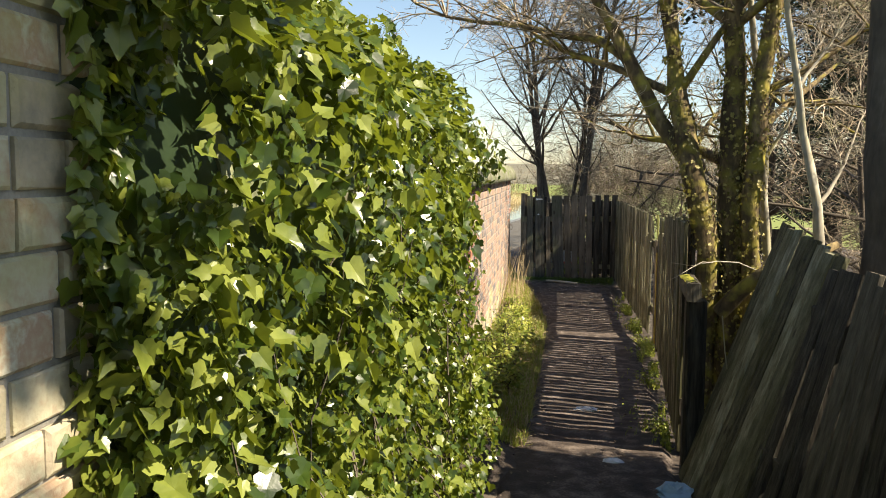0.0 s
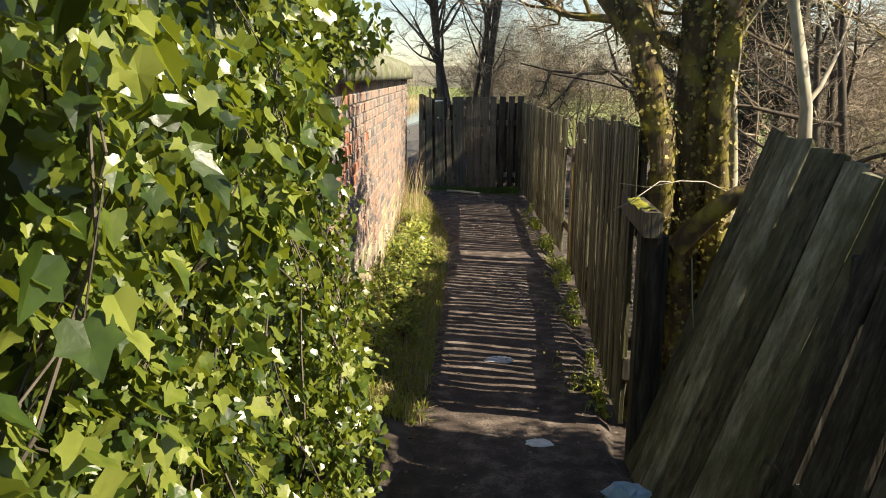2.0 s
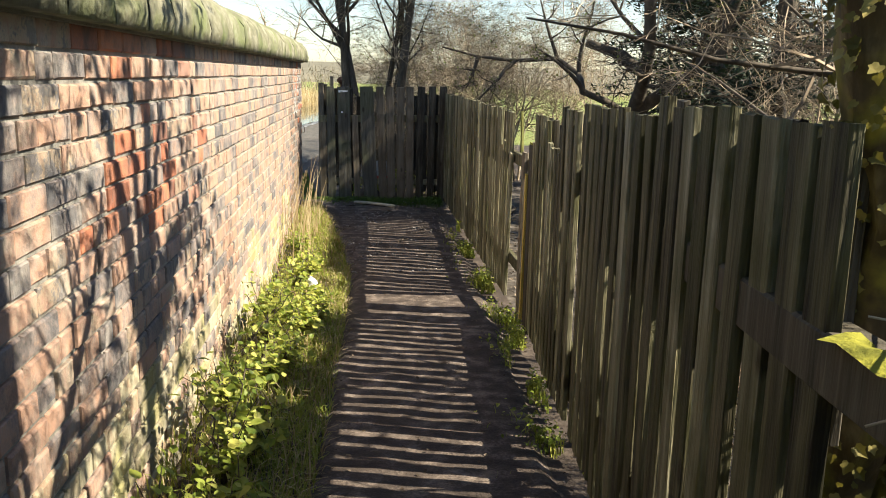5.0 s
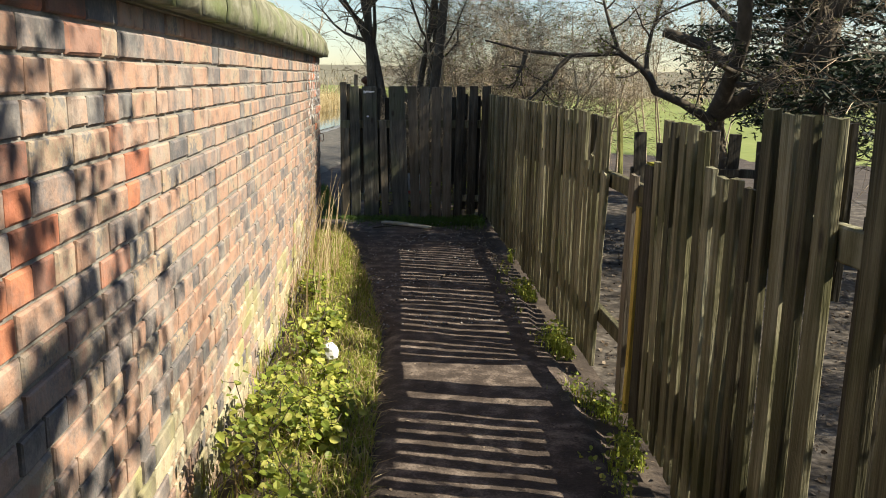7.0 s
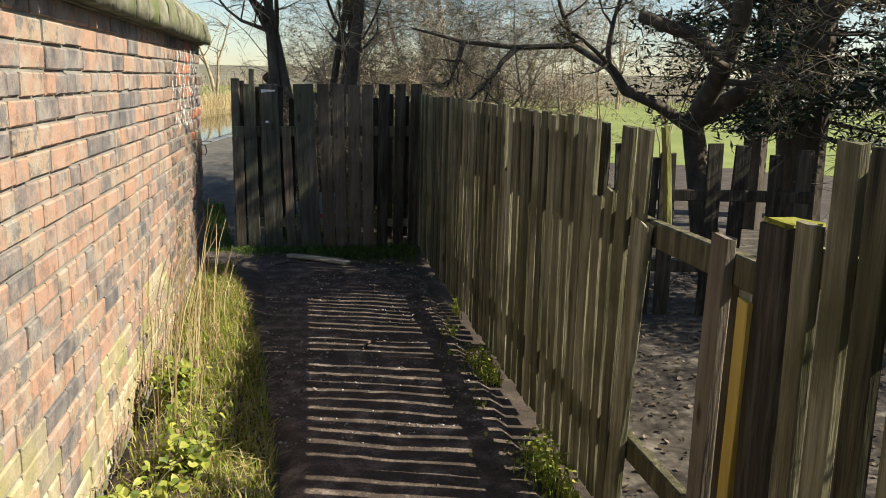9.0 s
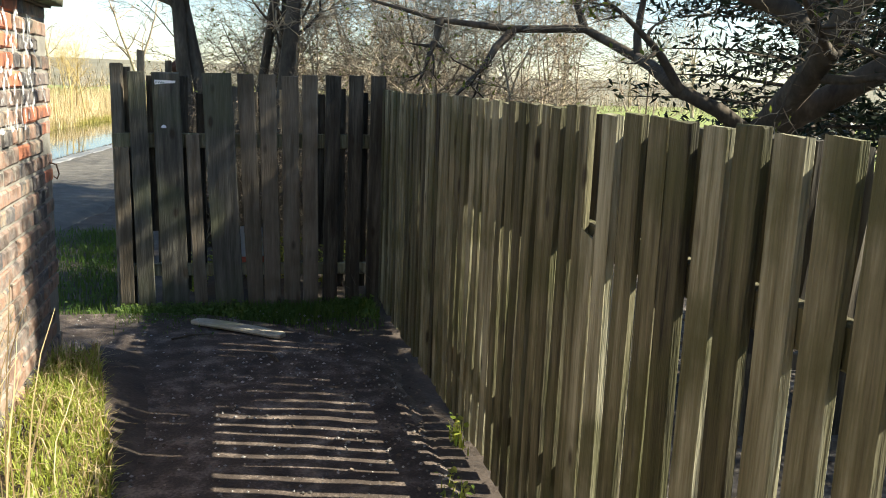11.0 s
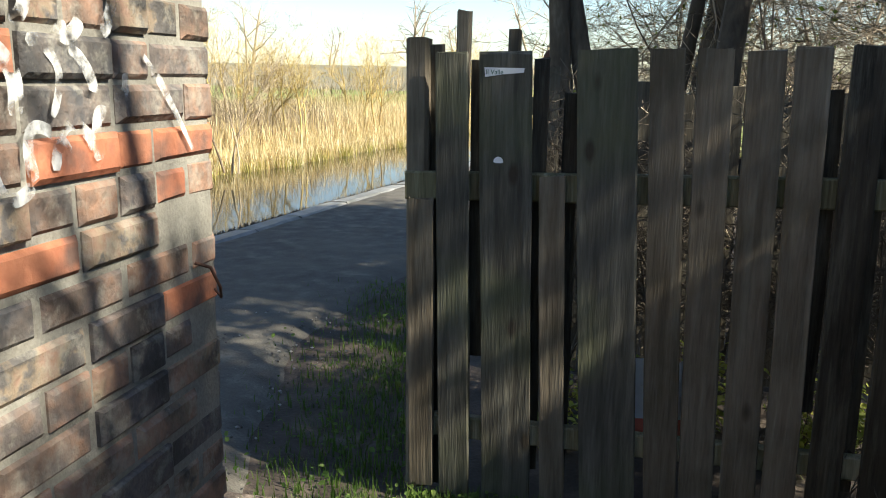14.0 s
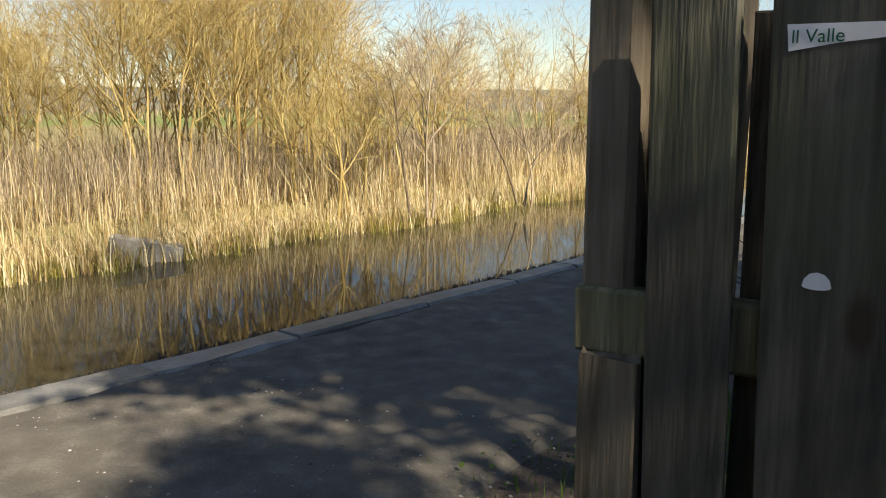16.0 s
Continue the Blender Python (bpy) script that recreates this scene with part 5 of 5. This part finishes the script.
tagged(part("dry_stalks", stalks, M_STRAW, kind="stuff"), "dry brown plant stalks leaning against the wall end", "dead stalks")

# ---- canal bank ----
rng = random.Random(37)
reeds = Soup()
def on_bank(r):
    y = r.uniform(13, 62)
    u = -(4.15 + 0.5 * noise.noise((0, y * 0.4, 3)) + abs(r.gauss(0, 1.5)))
    x = u - 4.03 + (y - 16.44) * 0.13
    return x, y, max(ground_z(x, y), -0.35) - 0.02
blades(reeds, 17000, on_bank, (0.35, 1.0), 0.006, rng, 0.45)
blades(reeds, 15000, on_bank, (0.2, 0.75), 0.006, rng, 1.35)
blades(reeds, 500, on_bank, (1.0, 1.4), 0.007, rng, 0.5)
blades(reeds, 7000, lambda r: (lambda y, v: (-(4.0 + 0.5 * noise.noise((0, y * 0.4, 3)) + v) - 4.03 + (y - 16.44) * 0.13, y, -0.3))(r.uniform(14, 40), r.uniform(-0.25, 0.5)), (0.2, 0.5), 0.007, rng, 0.7)
tagged(part("reed_bed", reeds, M_REED, kind="stuff"), "dense straw-coloured dead reeds along the far canal bank", "reeds")
edge_tufts = Soup()
def at_water(r):
    y = r.uniform(14, 45)
    g = round(y / 0.45) * 0.45
    y = g + r.gauss(0, 0.11)
    x = -(3.95 + 0.5 * noise.noise((0, y * 0.4, 3)) + r.gauss(0, 0.12) + 0.15 * math.sin(g * 9)) - 4.03 + (y - 16.44) * 0.13
    return x, y, -0.34
blades(edge_tufts, 6500, at_water, (0.12, 0.42), 0.005, rng, 0.8)
tagged(part("sedge_tufts", edge_tufts, M_SEDGE, kind="stuff"), "short yellow-green sedge tufts at the water's edge", "sedge")
sedge = Soup()
blades(sedge, 22000, lambda r: (lambda y, v: (-(5.2 + v) - 4.03 + (y - 16.44) * 0.13, y, -0.05))(r.uniform(12, 80), r.uniform(0, 18)), (0.2, 0.6), 0.012, rng, 0.6)
tagged(part("rough_grass", sedge, M_STRAW, kind="stuff"), "pale rough grass behind the reeds", "grass")

# Short dark blades marking the rim of the stone edging.
rim = Soup()
blades(rim, 5200, lambda r: (lambda y: (-4.03 + (y - 16.44) * 0.13 + 0.035 + r.gauss(0, 0.03), y, -0.035))(r.uniform(12, 34)), (0.02, 0.06), 0.006, rng, 1.3)
tagged(part("rim_blades", rim, M_LITTER, kind="stuff"), "short dark blades along the canal's stone edge", "moss")
scrub = Soup()
def in_scrub(r):
    y = r.uniform(15, 34)
    x = -(5.2 + abs(r.gauss(0, 2.6))) - 4.03 + (y - 16.44) * 0.13
    return x, y, ground_z(x, y) - 0.02
blades(scrub, 16000, in_scrub, (0.4, 1.5), 0.004, rng, 0.6)
tagged(part("willow_scrub", scrub, M_TWIG, kind="stuff"), "dense young golden-brown willow shoots behind the reeds", "scrub")
WILLOW = [(7, 0.08, 10, 0.45, 0.62, 0.05, 4), (5, 0.12, 8, 0.45, 0.6, 0.05, 3), (3, 0.15, 5, 0.5, 0.55, 0.03, 3), (2, 0.15, 0, 0.5, 0.5, 0.03, 3)]
for i, (x, y, h, n) in enumerate(((-9.4, 22.0, 2.9, 11), (-9.0, 23.6, 2.9, 11), (-10.6, 22.6, 3.3, 11), (-10.4, 24.4, 3.4, 11), (-8.6, 25.3, 2.1, 8), (-11.6, 21.0, 2.3, 8), (-12.2, 23.4, 3.6, 11), (-8.9, 27.6, 2.2, 7), (-7.6, 30.5, 2.0, 6), (-13.4, 20.0, 2.6, 7), (-6.8, 36, 2.2, 5), (-10.5, 33, 2.8, 6), (-5.5, 44, 2.4, 5), (-7.9, 23.0, 1.6, 6), (-12.6, 21.8, 2.6, 8), (-11.2, 25.6, 2.8, 8))):
    tree("willow_bush", x, y, 0, h, 0.03, 300 + i, "bare golden-brown willow bush on the far bank", (M_WILLOW, M_WILLOW), WILLOW, stems=n, category="bush", group="willows on the far bank", scatter=0.75)
for i, (x, y, h) in enumerate(((-6.7, 23.6, 2.5), (-11.4, 18.9, 2.6), (-12.6, 18.0, 2.6), (-6.2, 25.6, 2.0))):
    tree("bank_sapling", x, y, -0.05, h, 0.022, 330 + i, "thin bare grey sapling among the reeds", (M_TWIG, M_TWIG), WILLOW, stems=3, group="saplings among the reeds")
for i in range(46):
    a = -1.75 + i * 0.088 + rng.uniform(-0.03, 0.03)
    d = rng.uniform(60, 150)
    x, y = d * math.sin(a), 10 + d * math.cos(a)
    if canal_u(x, y) > -7 and x < 3:
        continue
    tree("distant_tree", x, y, ground_z(x, y), rng.uniform(4.5, 8), 0.16, 400 + i, "hazy bare tree on the far field edge", (M_TWIG, M_TWIG), [(5, 0.1, 9, 0.6, 0.5, 0.03, 4), (4, 0.16, 9, 0.6, 0.5, 0.03, 3), (3, 0.2, 0, 0.65, 0.5, 0.0, 3)], stems=2, group="far trees")

hedge = Soup()
def on_edge(r):
    a = r.uniform(-1.9, 1.9)
    d = 62 + 22 * noise.noise((a * 3, 1, 1)) + abs(r.gauss(0, 14))
    x, y = d * math.sin(a), 10 + d * math.cos(a)
    if -7 < canal_u(x, y) < 6:
        d += 70
        x, y = d * math.sin(a), 10 + d * math.cos(a)
    return x, y, ground_z(x, y) - 0.2
def in_hedge(r):
    x, y, z = on_edge(r)
    return x, y, z + abs(r.gauss(0, 0.9))
blades(hedge, 26000, in_hedge, (0.4, 1.3), 0.02, rng, 1.8)
tagged(part("far_hedge", hedge, M_TWIG, kind="stuff"), "bare hazy hedgerow along the far field edge", "hedge")

# ---- loose things ----
def crumple(name, x, y, z, size, mats, seed, label, category, flat=0.35):
    rng = random.Random(seed)
    s = Soup()
    n, m = 12, 9
    for j in range(m):
        for i in range(n):
            a, b = 2 * math.pi * i / n, math.pi * (j + 0.5) / m
            r = 1 + 0.55 * noise.noise((math.cos(a) * 2.2 + seed, math.sin(a) * 2.2, b * 2.4)) + rng.uniform(-0.12, 0.12)
            s.v.append((x + size[0] * r * math.cos(a) * math.sin(b), y + size[1] * r * math.sin(a) * math.sin(b), max(z, z + size[2] * flat + size[2] * r * math.cos(b))))
    for j in range(m - 1):
        for i in range(n):
            s.f.append((j * n + i, j * n + n + i, j * n + n + (i + 1) % n, j * n + (i + 1) % n))
            s.m.append((1 if j > m * 0.4 else 0) if len(mats) > 1 else 0)
    s.f += [tuple(range(n)), tuple((m - 1) * n + i for i in reversed(range(n)))]
    s.m += [0, len(mats) - 1]
    return tagged(part(name, s, mats), label, category)


crumple("crumpled_wrapper", 0.285, 6.08, floor_z(6.08) + 0.012, (0.085, 0.05, 0.02), [M_WHITE], 1, "crumpled white wrapper lying on the path", "litter")
crumple("crumpled_wrapper", 0.39, 4.80, floor_z(4.8) + 0.012, (0.06, 0.035, 0.015), [M_WHITE], 2, "small pale wrapper lying on the path", "litter")
crumple("plastic_bag", 0.66, 4.25, floor_z(4.25) + 0.01, (0.09, 0.07, 0.05), [M_BLUE], 3, "crumpled blue plastic bag beside the leaning panel", "litter")
crumple("plastic_bag", -0.30, 10.15, ground_z(-0.30, 10.15) + 0.06, (0.045, 0.07, 0.06), [M_WHITE], 4, "torn white plastic bag caught in the brambles", "litter")
crumple("plastic_sack", 0.33, 15.612, 0.22, (0.15, 0.04, 0.19), [M_PALEBLUE, M_RED], 5, "blue and red plastic sack behind the end fence", "litter", 0.5)

plank = Soup()
prof = [(-0.05, 0.0), (0.05, 0.0), (0.056, 0.006), (0.05, 0.022), (-0.048, 0.024), (-0.056, 0.012)]
v = []
for q, w in ((0, 0.62), (0.06, 0.9), (0.35, 1.0), (0.7, 0.95), (0.96, 0.85), (1.0, 0.55)):
    v += [((q - 0.5) * 0.64, a * w, b + 0.016 + 0.008 * math.sin(q * 3)) for a, b in prof]
plank.add(v, [(i * 6 + k, i * 6 + (k + 1) % 6, i * 6 + 6 + (k + 1) % 6, i * 6 + 6 + k) for i in range(5) for k in range(6)] + [tuple(range(6))[::-1], tuple(range(30, 36))])
ob = tagged(part("loose_plank", plank, M_PALE), "weathered broken plank lying on the path", "plank")
ob.matrix_basis = pose(0.235, 14.84, 0.0, 0, 0, -36)
for x, y, yaw, ln in ((-0.02, 14.72, 20, 0.24), (0.42, 14.28, -70, 0.16), (0.5, 12.4, 60, 0.22)):
    s = Soup()
    s.tube([(-ln / 2, 0, 0.022), (0, 0.012, 0.03), (ln / 2, 0, 0.022)], [0.006, 0.008, 0.004], 6)
    ob = tagged(part("fallen_stick", s, M_BARK, smooth=True), "short dark stick lying on the path", "stick", "sticks on the path")
    ob.matrix_basis = pose(x, y, floor_z(y), 0, 0, yaw)
slab = Soup()
slab.box(-0.38, 0.38, -0.14, 0.14, -0.16, 0.14)
ob = tagged(part("stone_block", slab, M_EDGE), "tilted grey stone block among the reeds", "stone")
ob.matrix_basis = pose(-7.7, 19.95, -0.2, 0, 11, 44)

gravel = Soup()
rng = random.Random(71)
for k in range(4200):
    y = rng.uniform(11.0, 17.5)
    x = rng.uniform(-0.5, 1.05) if y < 14.5 else rng.uniform(-3.6, 0.9)
    if y > 15.3 and x > -1.2:
        continue
    r = rng.uniform(0.003, 0.011)
    z = (floor_z(y) if y < 14.6 else 0) + 0.012
    v = [(x + r * rng.uniform(0.7, 1.3), y, z), (x - r * rng.uniform(0.7, 1.3), y, z), (x, y + r * rng.uniform(0.7, 1.3), z), (x, y - r * rng.uniform(0.7, 1.3), z), (x, y, z + r * 0.7), (x, y, z - r)]
    gravel.add(v, [(0, 2, 4), (2, 1, 4), (1, 3, 4), (3, 0, 4), (2, 0, 5), (1, 2, 5), (3, 1, 5), (0, 3, 5)])
tagged(part("gravel", gravel, M_STONE, kind="stuff"), "loose grey gravel strewn over the path", "gravel")
for i, pts in enumerate(([(0.95, 5.02, 1.42), (0.86, 4.85, 1.44), (0.78, 4.72, 1.42), (0.70, 4.66, 1.38), (0.64, 4.7, 1.34)], [(1.2, 4.97, 1.38), (1.06, 4.86, 1.44), (0.92, 4.76, 1.455), (0.78, 4.73, 1.43), (0.68, 4.78, 1.44)], [(0.9, 4.45, 1.2), (0.93, 4.5, 1.0), (0.97, 4.55, 0.8), (1.0, 4.6, 0.65)])):
    s = Soup()
    s.tube(pts, [0.003, 0.0028, 0.0024, 0.002, 0.0015][:len(pts)], 5)
    tagged(part("dead_twig", s, M_PALE, smooth=True), "thin pale twig curling over the fence rail", "twig", "twigs over the rail")
s = Soup()
s.tube([(WX + 0.0, 14.36, 1.06), (WX + 0.03, 14.37, 1.05), (WX + 0.035, 14.40, 1.00), (WX + 0.02, 14.43, 0.97), (WX, 14.44, 0.985)], [0.004, 0.004, 0.0035, 0.003, 0.0025], 6)
tagged(part("iron_tie", s, M_IRON, smooth=True), "bent rusty iron tie in the wall end", "iron fitting")

# ---- graffiti on the wall ----
def ribbon(s, pts, r, lift=0.0):
    """A flat painted line just proud of the brick faces: pts of (y, z)."""
    k = len(s.v)
    n = len(pts)
    for i, (y, z) in enumerate(pts):
        (ya, za), (yb, zb) = pts[max(i - 1, 0)], pts[min(i + 1, n - 1)]
        t = Vector((yb - ya, zb - za)).normalized()
        w = r * (0.8 + 0.4 * noise.noise((y * 9, z * 9, 1))) * (0.6 if i in (0, n - 1) else 1)
        s.v += [(WX + 0.0085 + lift, y - t.y * w, z + t.x * w), (WX + 0.0085 + lift, y + t.y * w, z - t.x * w)]
    for i in range(n - 1):
        s.f.append((k + 2 * i, k + 2 * i + 1, k + 2 * i + 3, k + 2 * i + 2))
        s.m.append(0)


def scribble(name, y0, y1, rows, letters, size, r, mat, label, seed):
    rng = random.Random(seed)
    s = Soup()
    for row, z in enumerate(rows):
        for k in range(letters):
            y = y0 + (y1 - y0) * (k + 0.5) / letters + rng.uniform(-0.02, 0.02)
            ph, turns = rng.uniform(0, 6.28), rng.uniform(0.25, 0.6)
            a, b = size * rng.uniform(0.35, 0.55), size * rng.uniform(0.5, 0.8)
            slant = rng.uniform(-0.3, 0.3)
            pts = []
            for q in range(19):
                u = ph + turns * 6.28 * q / 18
                dz = b * math.cos(u) + 0.15 * b * math.cos(2.3 * u)
                pts.append((y + a * math.sin(u) + slant * dz, z + dz))
            ribbon(s, pts, r * rng.uniform(0.7, 1.2), 0.0007 * (k % 3 + 3 * (row % 2)))
    return tagged(part(name, s, mat, kind="stuff"), label, "graffiti")


scribble("white_graffiti", 12.9, 14.12, (1.68, 1.555, 1.43, 1.315), 15, 0.085, 0.017, M_PAINTW, "white spray-painted scribble across the brickwork", 3)
mark = Soup()
ribbon(mark, [(14.20, 1.475), (14.25, 1.43), (14.31, 1.36), (14.36, 1.295)], 0.011)
tagged(part("white_stroke", mark, M_PAINTW), "single slanting white paint stroke near the wall end", "graffiti")

# ---- bricks nearest the walk ----
rng = random.Random(12)
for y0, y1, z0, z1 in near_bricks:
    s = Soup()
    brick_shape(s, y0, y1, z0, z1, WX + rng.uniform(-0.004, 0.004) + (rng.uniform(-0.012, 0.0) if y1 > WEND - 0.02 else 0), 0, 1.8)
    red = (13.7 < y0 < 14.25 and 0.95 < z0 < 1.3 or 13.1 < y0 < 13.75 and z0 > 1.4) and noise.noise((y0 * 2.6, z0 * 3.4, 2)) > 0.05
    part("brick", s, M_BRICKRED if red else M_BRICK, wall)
